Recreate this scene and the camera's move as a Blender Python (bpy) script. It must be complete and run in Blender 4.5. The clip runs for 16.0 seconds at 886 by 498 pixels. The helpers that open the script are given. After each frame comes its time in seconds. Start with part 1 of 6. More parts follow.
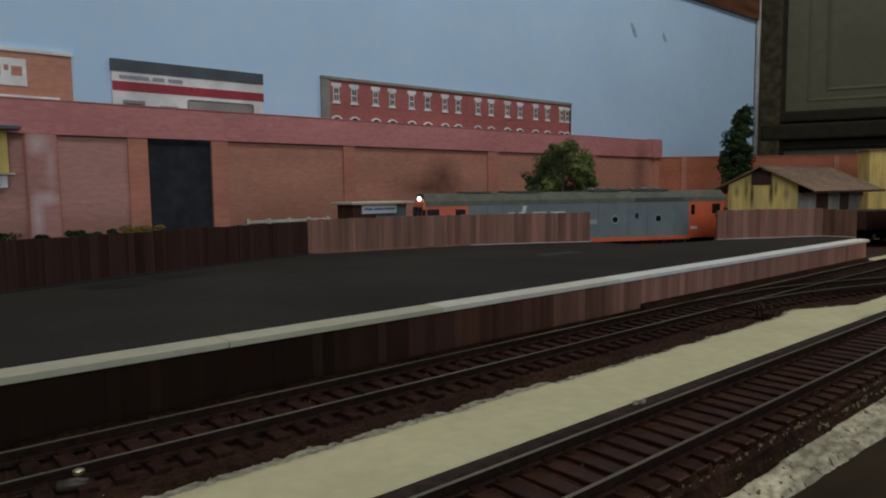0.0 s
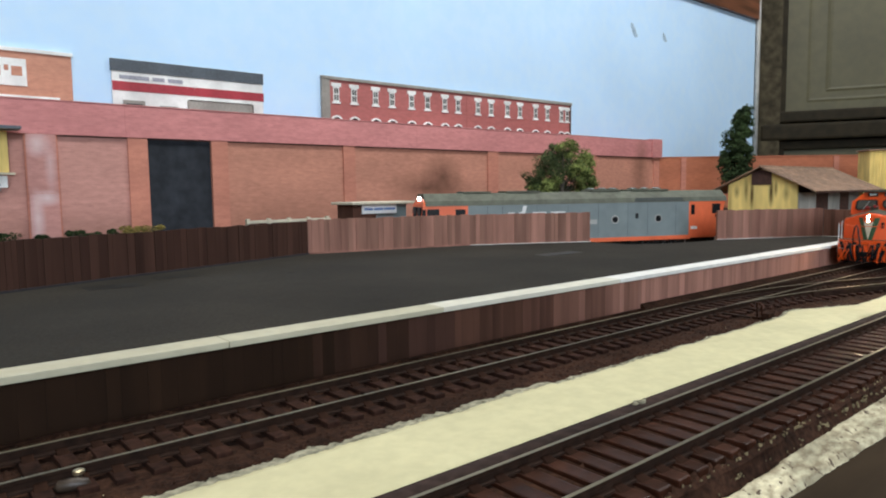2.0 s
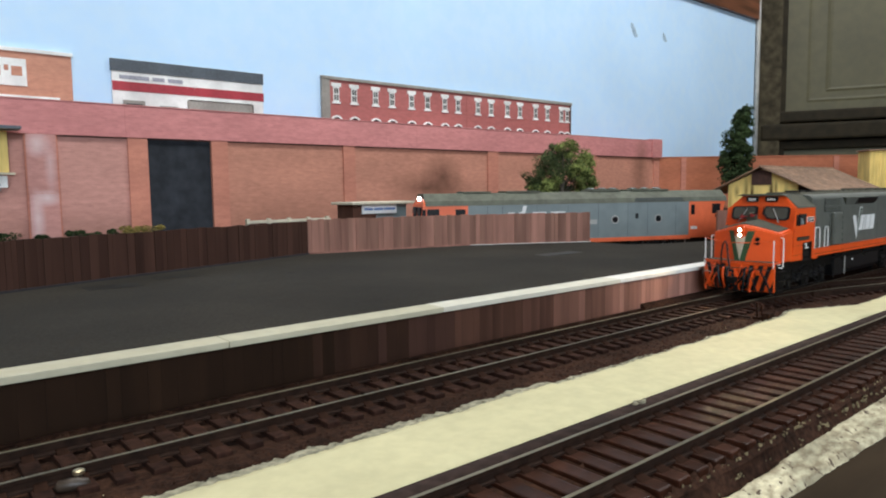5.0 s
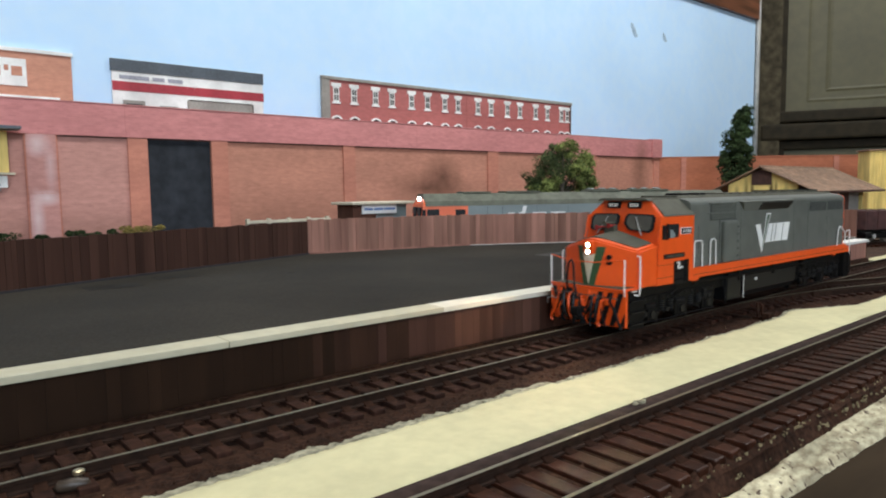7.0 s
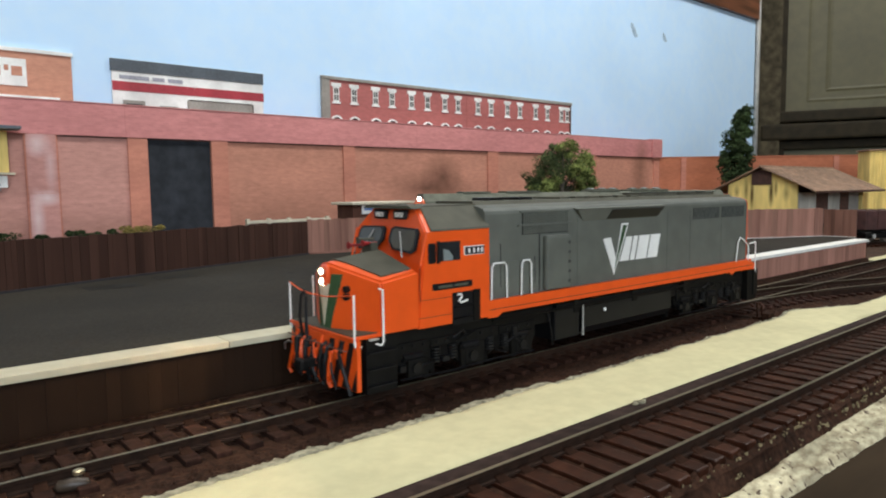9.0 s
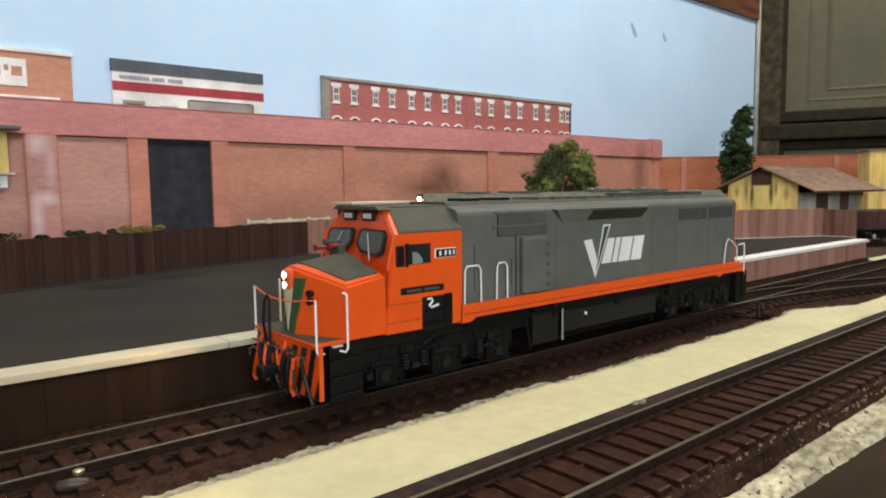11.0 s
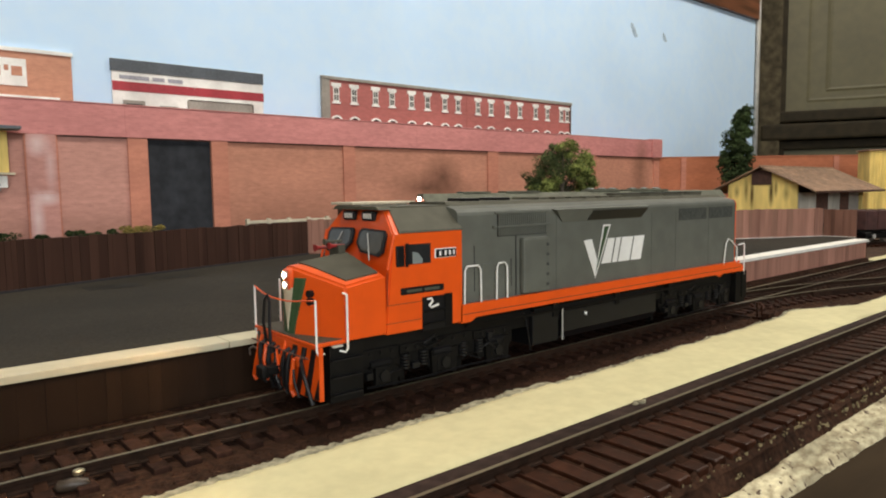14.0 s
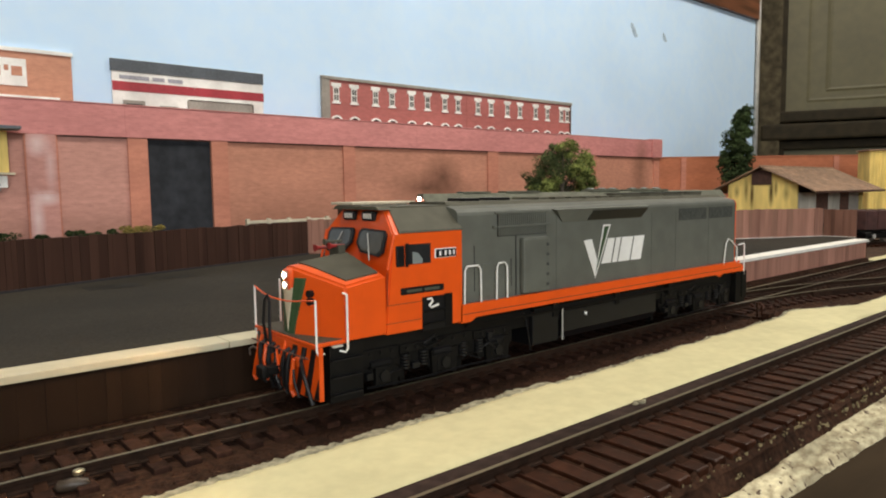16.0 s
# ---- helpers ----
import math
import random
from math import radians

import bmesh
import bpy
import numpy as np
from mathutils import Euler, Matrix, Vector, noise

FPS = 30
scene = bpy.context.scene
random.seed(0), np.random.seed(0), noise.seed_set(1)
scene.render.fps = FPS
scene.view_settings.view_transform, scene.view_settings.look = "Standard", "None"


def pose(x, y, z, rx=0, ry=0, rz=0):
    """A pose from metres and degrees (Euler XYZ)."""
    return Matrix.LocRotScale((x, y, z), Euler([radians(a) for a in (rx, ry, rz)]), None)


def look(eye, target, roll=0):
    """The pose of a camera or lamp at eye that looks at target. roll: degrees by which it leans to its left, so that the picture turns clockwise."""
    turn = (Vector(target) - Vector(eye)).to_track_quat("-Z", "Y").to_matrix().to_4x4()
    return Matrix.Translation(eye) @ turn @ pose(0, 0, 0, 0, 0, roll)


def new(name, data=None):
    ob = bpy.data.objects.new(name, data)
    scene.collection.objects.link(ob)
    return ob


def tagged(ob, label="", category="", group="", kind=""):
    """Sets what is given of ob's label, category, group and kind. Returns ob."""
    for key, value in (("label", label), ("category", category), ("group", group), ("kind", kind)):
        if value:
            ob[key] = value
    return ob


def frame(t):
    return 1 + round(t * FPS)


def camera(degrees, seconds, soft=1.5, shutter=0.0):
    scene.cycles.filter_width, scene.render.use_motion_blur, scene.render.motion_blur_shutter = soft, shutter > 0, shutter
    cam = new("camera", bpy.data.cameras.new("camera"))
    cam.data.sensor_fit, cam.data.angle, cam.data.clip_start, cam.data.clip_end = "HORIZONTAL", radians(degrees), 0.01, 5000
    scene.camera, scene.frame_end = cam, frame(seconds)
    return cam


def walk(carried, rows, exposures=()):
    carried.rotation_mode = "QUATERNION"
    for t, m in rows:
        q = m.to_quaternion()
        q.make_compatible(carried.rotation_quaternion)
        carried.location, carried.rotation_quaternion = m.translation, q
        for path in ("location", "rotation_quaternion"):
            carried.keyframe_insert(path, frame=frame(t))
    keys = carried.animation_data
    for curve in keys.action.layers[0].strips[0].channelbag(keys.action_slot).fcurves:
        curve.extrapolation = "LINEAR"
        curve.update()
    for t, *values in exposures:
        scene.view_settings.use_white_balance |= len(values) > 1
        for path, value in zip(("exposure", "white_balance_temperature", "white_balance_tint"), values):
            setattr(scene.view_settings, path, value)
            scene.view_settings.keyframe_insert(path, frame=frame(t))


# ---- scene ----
cam = camera(67.45, 16.0, soft=2.0, shutter=0.5)
EYE = look((0, 0, 0.05203), (0.63786, 0.76506, -0.03634), -0.720)
walk(cam, [(0.0, EYE), (16.0, EYE)], [(0.0, -1.3, 5850, 7), (0.1, -0.95, 5850, 7), (0.3, -0.25, 5800, 7), (0.5, 0.13, 5800, 7), (7.0, 0.13, 5800, 7), (9.2, 0.1, 6000, 7), (11.3, 0.1, 6350, 9), (12.0, 0.1, 6400, 9), (12.6, 0.1, 6750, 9), (16.0, 0.1, 6800, 9)])

# ---- light ----
world = bpy.data.worlds.new("world")
scene.world = world
world.use_nodes = True
_bg = world.node_tree.nodes["Background"]
_sky = world.node_tree.nodes.new("ShaderNodeTexSky")
_sky.sky_type, _sky.sun_disc, _sky.sun_elevation, _sky.sun_rotation = "NISHITA", False, radians(40), radians(200)
world.node_tree.links.new(_sky.outputs[0], _bg.inputs[0])
_bg.inputs[1].default_value = 0.1
scene.view_settings.exposure = 0.0


def area_lamp(name, eye, target, sx, sy, watts, color):
    d = bpy.data.lights.new(name, "AREA")
    d.shape, d.size, d.size_y, d.energy, d.color = "RECTANGLE", sx, sy, watts, color
    ob = new(name, d)
    ob.matrix_world = look(eye, target)
    return ob


# assumed, unseen sources: daylight in a window opening behind the camera, and a tube on the ceiling
area_lamp("assumed_window_daylight", (-0.55, -1.62, 0.75), (0.5, 0.8, 0.1), 1.5, 1.1, 26, (0.95, 0.98, 1.0))
area_lamp("assumed_ceiling_tube", (0.95, 0.26, 1.46), (1.0, 0.74, 0.0), 2.6, 0.3, 33, (1.0, 0.95, 0.87))

# ---- materials ----


def mat(name, color, rough=0.6, metal=0.0, var=0.25, scale=300.0, bump=0.15, color2=None, big=25.0, bigvar=0.2, spec=0.5,
        emit=None, strength=0.0, stretch=(1, 1, 1), rand=0.0, coord="Object"):
    m = bpy.data.materials.new(name)
    m.use_nodes = True
    nt = m.node_tree
    b = nt.nodes["Principled BSDF"]
    b.inputs["Roughness"].default_value, b.inputs["Metallic"].default_value = rough, metal
    b.inputs["Specular IOR Level"].default_value = spec
    if emit:
        b.inputs["Emission Color"].default_value = (*emit, 1)
        b.inputs["Emission Strength"].default_value = strength
    tc = nt.nodes.new("ShaderNodeTexCoord")
    mp = nt.nodes.new("ShaderNodeMapping")
    mp.inputs["Scale"].default_value = stretch
    nt.links.new(tc.outputs[coord], mp.inputs[0])
    n1, n2 = nt.nodes.new("ShaderNodeTexNoise"), nt.nodes.new("ShaderNodeTexNoise")
    n1.inputs["Scale"].default_value, n2.inputs["Scale"].default_value = scale, big
    n1.inputs["Detail"].default_value, n2.inputs["Detail"].default_value = 6, 4
    vec = mp.outputs[0]
    if rand:
        shift = nt.nodes.new("ShaderNodeVectorMath")
        shift.operation = "MULTIPLY_ADD"
        which = nt.nodes.new("ShaderNodeObjectInfo")
        nt.links.new(which.outputs["Random"], shift.inputs[0])
        shift.inputs[1].default_value = (3.7, 5.3, 0.9)
        nt.links.new(vec, shift.inputs[2])
        vec = shift.outputs[0]
    for n in (n1, n2):
        nt.links.new(vec, n.inputs["Vector"])
    mix = nt.nodes.new("ShaderNodeMix")
    mix.data_type = "RGBA"
    c2 = color2 or tuple(c * (1 - var) for c in color)
    mix.inputs["A"].default_value = (*(min(1, c * (1 + var * 0.4)) for c in color), 1)
    mix.inputs["B"].default_value = (*c2, 1)
    ramp = nt.nodes.new("ShaderNodeMapRange")
    ramp.inputs["From Min"].default_value, ramp.inputs["From Max"].default_value = 0.35, 0.65
    nt.links.new(n1.outputs["Fac"], ramp.inputs["Value"])
    nt.links.new(ramp.outputs[0], mix.inputs["Factor"])
    hsv = nt.nodes.new("ShaderNodeHueSaturation")
    nt.links.new(mix.outputs["Result"], hsv.inputs["Color"])
    r2 = nt.nodes.new("ShaderNodeMapRange")
    r2.inputs["From Min"].default_value, r2.inputs["From Max"].default_value = 0.3, 0.7
    r2.inputs["To Min"].default_value, r2.inputs["To Max"].default_value = 1 - bigvar, 1 + bigvar
    nt.links.new(n2.outputs["Fac"], r2.inputs["Value"])
    val = r2.outputs[0]
    if rand:
        oi = nt.nodes.new("ShaderNodeObjectInfo")
        r3 = nt.nodes.new("ShaderNodeMapRange")
        r3.inputs["To Min"].default_value, r3.inputs["To Max"].default_value = 1 - rand, 1 + rand
        nt.links.new(oi.outputs["Random"], r3.inputs["Value"])
        mu = nt.nodes.new("ShaderNodeMath")
        mu.operation = "MULTIPLY"
        nt.links.new(val, mu.inputs[0])
        nt.links.new(r3.outputs[0], mu.inputs[1])
        val = mu.outputs[0]
    nt.links.new(val, hsv.inputs["Value"])
    nt.links.new(hsv.outputs[0], b.inputs["Base Color"])
    if bump:
        bp = nt.nodes.new("ShaderNodeBump")
        bp.inputs["Strength"].default_value, bp.inputs["Distance"].default_value = bump, 0.0004
        nt.links.new(n1.outputs["Fac"], bp.inputs["Height"])
        nt.links.new(bp.outputs[0], b.inputs["Normal"])
    return m


def stained(m, patches, colour=(0.14, 0.058, 0.034), across="X"):
    """Soft patches (across, z, half width, half height, strength) in metres over a material's colour, broken up by a
    fine noise; pale ones stand for glare.
    """
    nt = m.node_tree
    b = nt.nodes["Principled BSDF"]
    tc = next(n for n in nt.nodes if n.bl_idname == "ShaderNodeTexCoord")
    out = b.inputs["Base Color"].links[0].from_socket
    grain = nt.nodes.new("ShaderNodeTexNoise")
    grain.inputs["Scale"].default_value, grain.inputs["Detail"].default_value = 60, 5
    nt.links.new(tc.outputs["Object"], grain.inputs["Vector"])
    for x, z, rx, rz, s in patches:
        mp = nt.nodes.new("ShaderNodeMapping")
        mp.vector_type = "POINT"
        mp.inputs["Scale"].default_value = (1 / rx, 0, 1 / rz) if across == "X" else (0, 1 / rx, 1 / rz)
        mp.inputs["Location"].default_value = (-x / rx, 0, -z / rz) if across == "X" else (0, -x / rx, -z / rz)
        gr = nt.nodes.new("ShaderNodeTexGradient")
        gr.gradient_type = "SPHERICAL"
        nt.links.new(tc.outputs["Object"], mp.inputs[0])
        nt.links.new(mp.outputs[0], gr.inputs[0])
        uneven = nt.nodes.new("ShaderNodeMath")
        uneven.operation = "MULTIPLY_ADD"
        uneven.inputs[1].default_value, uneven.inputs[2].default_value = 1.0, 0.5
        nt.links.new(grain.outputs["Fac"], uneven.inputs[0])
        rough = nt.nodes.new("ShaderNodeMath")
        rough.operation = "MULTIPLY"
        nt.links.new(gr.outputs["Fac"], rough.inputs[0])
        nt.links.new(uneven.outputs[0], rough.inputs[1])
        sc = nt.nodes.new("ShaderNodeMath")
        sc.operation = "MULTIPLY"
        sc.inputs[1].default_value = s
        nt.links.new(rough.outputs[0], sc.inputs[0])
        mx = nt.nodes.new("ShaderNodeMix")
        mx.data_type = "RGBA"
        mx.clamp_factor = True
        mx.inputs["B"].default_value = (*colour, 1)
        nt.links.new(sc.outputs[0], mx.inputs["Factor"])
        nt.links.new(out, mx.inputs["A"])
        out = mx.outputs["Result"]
    nt.links.new(out, b.inputs["Base Color"])
    return m


def brick_mat(name, c1, c2, mortar, w, h, patches=(), fade=0.25):
    """Printed brick paper: fine courses in x and z, cloudy fading, and soft dark patches (x, z, rx, rz, strength) in
    metres.
    """
    m = mat(name, c1, 0.75, color2=tuple(0.35 * a + 0.65 * b for a, b in zip(c1, c2)), scale=140, var=0.08, bump=0.05, big=11, bigvar=fade,
            coord="Object", stretch=(0.5, 1, 1.4))
    nt = m.node_tree
    b = nt.nodes["Principled BSDF"]
    hsv = next(n for n in nt.nodes if n.bl_idname == "ShaderNodeHueSaturation")
    tc = next(n for n in nt.nodes if n.bl_idname == "ShaderNodeTexCoord")
    sep, com = nt.nodes.new("ShaderNodeSeparateXYZ"), nt.nodes.new("ShaderNodeCombineXYZ")
    nt.links.new(tc.outputs["Object"], sep.inputs[0])
    nt.links.new(sep.outputs["X"], com.inputs["X"])
    nt.links.new(sep.outputs["Z"], com.inputs["Y"])
    br = nt.nodes.new("ShaderNodeTexBrick")
    br.inputs["Scale"].default_value = 1.0
    br.inputs["Brick Width"].default_value, br.inputs["Row Height"].default_value = w, h
    br.inputs["Mortar Size"].default_value = h * 0.12
    br.inputs["Color1"].default_value, br.inputs["Color2"].default_value = (1, 1, 1, 1), (0.72, 0.7, 0.7, 1)
    br.inputs["Mortar"].default_value = (*mortar, 1)
    nt.links.new(com.outputs[0], br.inputs["Vector"])
    mul = nt.nodes.new("ShaderNodeMix")
    mul.data_type, mul.blend_type = "RGBA", "MULTIPLY"
    mul.inputs["Factor"].default_value = 0.4
    nt.links.new(hsv.outputs[0], mul.inputs["A"])
    nt.links.new(br.outputs["Color"], mul.inputs["B"])
    nt.links.new(mul.outputs["Result"], b.inputs["Base Color"])
    return stained(m, patches)


M_GROUND = mat("earth_brown_scatter", (0.055, 0.03, 0.018), 0.95, var=0.5, scale=500, bump=0.8, big=60, bigvar=0.35, spec=0.2)
M_BALLAST = mat("brown_ballast", (0.040, 0.0190, 0.0112), 0.95, var=0.5, scale=700, bump=1.0, big=80, bigvar=0.4, spec=0.1)
M_CREAM = mat("cream_plaster", (0.61, 0.56, 0.335), 0.75, var=0.07, scale=250, bump=0.12, big=40, bigvar=0.06, spec=0.15)
M_RIM = mat("torn_plaster_rim", (0.34, 0.315, 0.22), 0.9, var=0.45, scale=500, bump=0.4, big=90, bigvar=0.25, spec=0.15)
M_FLECK = mat("dull_plaster_fleck", (0.19, 0.155, 0.085), 0.9, var=0.4, scale=500, bump=0.3, spec=0.15)
M_CORK = mat("purple_grey_roadbed", (0.042, 0.026, 0.021), 0.85, var=0.4, scale=350, bump=0.5, big=60, bigvar=0.3, spec=0.15)
M_PLASTER = mat("rough_white_plaster", (0.49, 0.445, 0.30), 0.95, var=0.3, scale=600, bump=1.0, big=130, bigvar=0.4, color2=(0.27, 0.225, 0.145), spec=0.2, stretch=(0.5, 1, 1))
def specked(m, colour, scale, size):
    """Sparse dark crumbs pressed into a pale surface."""
    nt = m.node_tree
    b = nt.nodes["Principled BSDF"]
    tc = next(n for n in nt.nodes if n.bl_idname == "ShaderNodeTexCoord")
    out = b.inputs["Base Color"].links[0].from_socket
    nz = nt.nodes.new("ShaderNodeTexNoise")
    nz.inputs["Scale"].default_value, nz.inputs["Detail"].default_value = scale, 3
    nt.links.new(tc.outputs["Object"], nz.inputs["Vector"])
    cut = nt.nodes.new("ShaderNodeMapRange")
    cut.inputs["From Min"].default_value, cut.inputs["From Max"].default_value = size, size + 0.04
    nt.links.new(nz.outputs["Fac"], cut.inputs["Value"])
    mx = nt.nodes.new("ShaderNodeMix")
    mx.data_type = "RGBA"
    mx.inputs["B"].default_value = (*colour, 1)
    nt.links.new(cut.outputs[0], mx.inputs["Factor"])
    nt.links.new(out, mx.inputs["A"])
    nt.links.new(mx.outputs["Result"], b.inputs["Base Color"])
    return m


specked(M_PLASTER, (0.10, 0.07, 0.05), 480, 0.61)
M_BOARD = mat("brown_plywood", (0.040, 0.026, 0.0135), 0.85, var=0.4, scale=80, bump=0.2, stretch=(0.2, 1, 1), big=20, spec=0.12)
M_RAIL = mat("weathered_rail", (0.026, 0.0135, 0.0085), 0.8, 0.0, var=0.4, scale=400, bump=0.15, spec=0.12)
M_RAILTOP = mat("polished_rail_head", (0.18, 0.16, 0.105), 0.4, 0.4, var=0.4, scale=90, bump=0.03, stretch=(0.2, 1, 1))
M_SLEEPERA = mat("grimy_brown_sleeper", (0.034, 0.0148, 0.0093), 0.85, var=0.5, scale=420, bump=0.9, rand=0.3, spec=0.12)
M_SLEEPER = mat("brown_sleeper_plastic", (0.040, 0.0142, 0.0074), 0.42, var=0.4, scale=300, bump=0.3, rand=0.2, spec=0.15)
M_CHAIR = mat("matt_brown_rail_chair", (0.026, 0.0125, 0.0078), 0.95, var=0.4, scale=420, bump=0.3, spec=0.05)
M_ASPHALT = mat("dark_platform_asphalt", (0.0290, 0.0250, 0.0190), 0.95, var=0.3, scale=900, bump=0.35, big=18, bigvar=0.25, spec=0.17)
M_PATCH = mat("worn_asphalt_patch", (0.018, 0.0165, 0.014), 0.9, var=0.5, scale=200, bump=0.1, spec=0.2)
M_SCRAPE = mat("scraped_asphalt", (0.028, 0.026, 0.024), 0.65, var=0.4, scale=250, bump=0.1, spec=0.3)
# one white coping in three tones; its brightening to the right is painted in
M_COPINGC = mat("dimmest_coping_card", (0.50, 0.465, 0.335), 0.7, var=0.08, scale=200, bump=0.05, big=14, bigvar=0.08, spec=0.25)
M_COPINGM = mat("dim_coping_card", (0.66, 0.63, 0.52), 0.65, var=0.08, scale=200, bump=0.05, big=14, bigvar=0.07, spec=0.25)
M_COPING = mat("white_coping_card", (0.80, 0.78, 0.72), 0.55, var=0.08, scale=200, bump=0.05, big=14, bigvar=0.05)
# timber tones, dim to bright: uneven light on wall and fence put into colour
M_PLANKD = mat("dimmest_brown_timber", (0.0220, 0.0110, 0.0056), 0.85, var=0.2, scale=170, bump=0.3, stretch=(1, 1, 0.1), big=70, bigvar=0.3, rand=0.03, spec=0.12)
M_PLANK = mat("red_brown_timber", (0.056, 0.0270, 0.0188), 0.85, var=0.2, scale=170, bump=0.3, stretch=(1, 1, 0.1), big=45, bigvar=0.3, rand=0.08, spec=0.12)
M_PLANKM = mat("midtone_timber", (0.105, 0.050, 0.034), 0.85, var=0.2, scale=170, bump=0.25, stretch=(1, 1, 0.1), big=70, bigvar=0.3, rand=0.08, spec=0.12)
M_PLANKQ = mat("dim_brown_timber", (0.033, 0.0160, 0.0095), 0.85, var=0.2, scale=170, bump=0.25, stretch=(1, 1, 0.1), big=70, bigvar=0.3, rand=0.03, spec=0.12)
M_PLANKR = mat("lower_midtone_timber", (0.078, 0.037, 0.024), 0.85, var=0.2, scale=170, bump=0.25, stretch=(1, 1, 0.1), big=70, bigvar=0.3, rand=0.08, spec=0.12)
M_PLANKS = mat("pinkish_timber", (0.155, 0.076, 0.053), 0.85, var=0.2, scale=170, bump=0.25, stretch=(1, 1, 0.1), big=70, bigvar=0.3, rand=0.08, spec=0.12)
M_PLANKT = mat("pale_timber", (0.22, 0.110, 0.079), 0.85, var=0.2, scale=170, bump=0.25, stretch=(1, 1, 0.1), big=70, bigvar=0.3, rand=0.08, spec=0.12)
M_PLANKF = mat("brightest_fence_timber", (0.345, 0.175, 0.13), 0.85, var=0.2, scale=170, bump=0.3, stretch=(1, 1, 0.1), big=70, bigvar=0.3, rand=0.06, spec=0.12)
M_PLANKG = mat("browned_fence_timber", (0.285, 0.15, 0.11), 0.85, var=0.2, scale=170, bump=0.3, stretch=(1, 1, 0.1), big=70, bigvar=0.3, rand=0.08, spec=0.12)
M_DARKLINE = mat("black_shadow_batten", (0.02, 0.018, 0.02), 0.8, var=0.2, bump=0)
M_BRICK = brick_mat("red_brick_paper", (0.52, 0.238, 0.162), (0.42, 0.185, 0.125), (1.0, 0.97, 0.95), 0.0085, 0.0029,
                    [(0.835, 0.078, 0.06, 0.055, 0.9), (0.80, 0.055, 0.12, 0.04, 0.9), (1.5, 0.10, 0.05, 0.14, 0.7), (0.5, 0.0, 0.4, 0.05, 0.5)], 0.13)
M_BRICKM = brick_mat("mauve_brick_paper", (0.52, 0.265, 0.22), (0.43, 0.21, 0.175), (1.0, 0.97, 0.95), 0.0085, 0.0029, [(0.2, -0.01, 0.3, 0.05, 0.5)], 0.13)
# glossy glare on the left pilaster, painted on as pale patches
M_BRICKW = stained(brick_mat("glare_patched_mauve_brick", (0.50, 0.25, 0.22), (0.42, 0.20, 0.175), (1.0, 0.97, 0.95), 0.0085, 0.0029, (), 0.2),
                   [(0.152, 0.118, 0.016, 0.02, 0.8), (0.16, 0.048, 0.02, 0.012, 0.9), (0.148, 0.02, 0.01, 0.045, 0.7), (0.166, 0.09, 0.008, 0.04, 0.4)], (0.68, 0.54, 0.55))
M_PARAPET = brick_mat("pink_brick_parapet", (0.58, 0.235, 0.225), (0.49, 0.185, 0.18), (1.0, 0.97, 0.97), 0.0085, 0.0029, [(1.5, 0.13, 0.04, 0.06, 0.6)], 0.12)
M_PILASTER = brick_mat("orange_brick_pilaster", (0.52, 0.215, 0.145), (0.43, 0.165, 0.115), (1.0, 0.95, 0.92), 0.0026, 0.00095, (), 0.18)
M_BRICK2 = brick_mat("orange_brick_low_wall", (0.46, 0.155, 0.075), (0.36, 0.115, 0.055), (1.0, 0.95, 0.92), 0.0026, 0.00095, (), 0.2)
M_SKY = mat("sky_blue_painted_board", (0.515, 0.70, 0.92), 0.9, var=0.04, scale=40, bump=0.04, big=3, bigvar=0.05, color2=(0.56, 0.73, 0.92), spec=0.2)
M_TERRACE = brick_mat("terrace_red_brick", (0.42, 0.135, 0.125), (0.33, 0.11, 0.10), (1.0, 0.85, 0.8), 0.004, 0.0016, (), 0.12)
M_WHITE = mat("white_paint", (0.80, 0.80, 0.78), 0.5, var=0.05, bump=0.03)
M_DOORGREY = mat("dirty_pale_boarding", (0.50, 0.48, 0.42), 0.7, var=0.3, scale=80, bump=0.1, stretch=(1, 1, 0.2))
M_DKGREY = mat("dark_slate_grey", (0.085, 0.10, 0.12), 0.6, var=0.2)
M_RED = mat("dark_red_band", (0.36, 0.035, 0.05), 0.6, var=0.15)
M_GREYSH = mat("grey_shutter", (0.30, 0.28, 0.25), 0.6, var=0.15)
M_SALMON = brick_mat("salmon_brick_shop", (0.55, 0.27, 0.18), (0.46, 0.21, 0.14), (1, 0.95, 0.9), 0.004, 0.0016, (), 0.1)
M_GLASSDK = mat("dark_glass", (0.016, 0.018, 0.02), 0.12, var=0.2, bump=0.0, spec=0.4)
M_PANE = mat("printed_grey_pane", (0.12, 0.115, 0.11), 0.4, var=0.3, scale=200, bump=0.0, spec=0.3)
M_CHARCOAL = mat("charcoal_door_paint", (0.024, 0.027, 0.034), 0.7, var=0.35, scale=60, bump=0.1, big=20, bigvar=0.35, spec=0.25)
M_ORANGE = mat("orange_loco_paint", (0.78, 0.092, 0.007), 0.38, var=0.06, scale=200, bump=0.02, big=30, bigvar=0.05)
M_GREY = mat("grey_loco_paint", (0.116, 0.122, 0.105), 0.55, var=0.12, scale=150, bump=0.03, big=30, bigvar=0.12, spec=0.35)
M_GREYROOF = mat("olive_grey_roof_paint", (0.082, 0.078, 0.056), 0.7, var=0.15, scale=200, bump=0.05, big=40, bigvar=0.14, spec=0.3)
M_ROOFSAGE = mat("sage_grey_roof_paint", (0.115, 0.118, 0.088), 0.75, var=0.2, scale=200, bump=0.06, big=40, bigvar=0.16, spec=0.3)
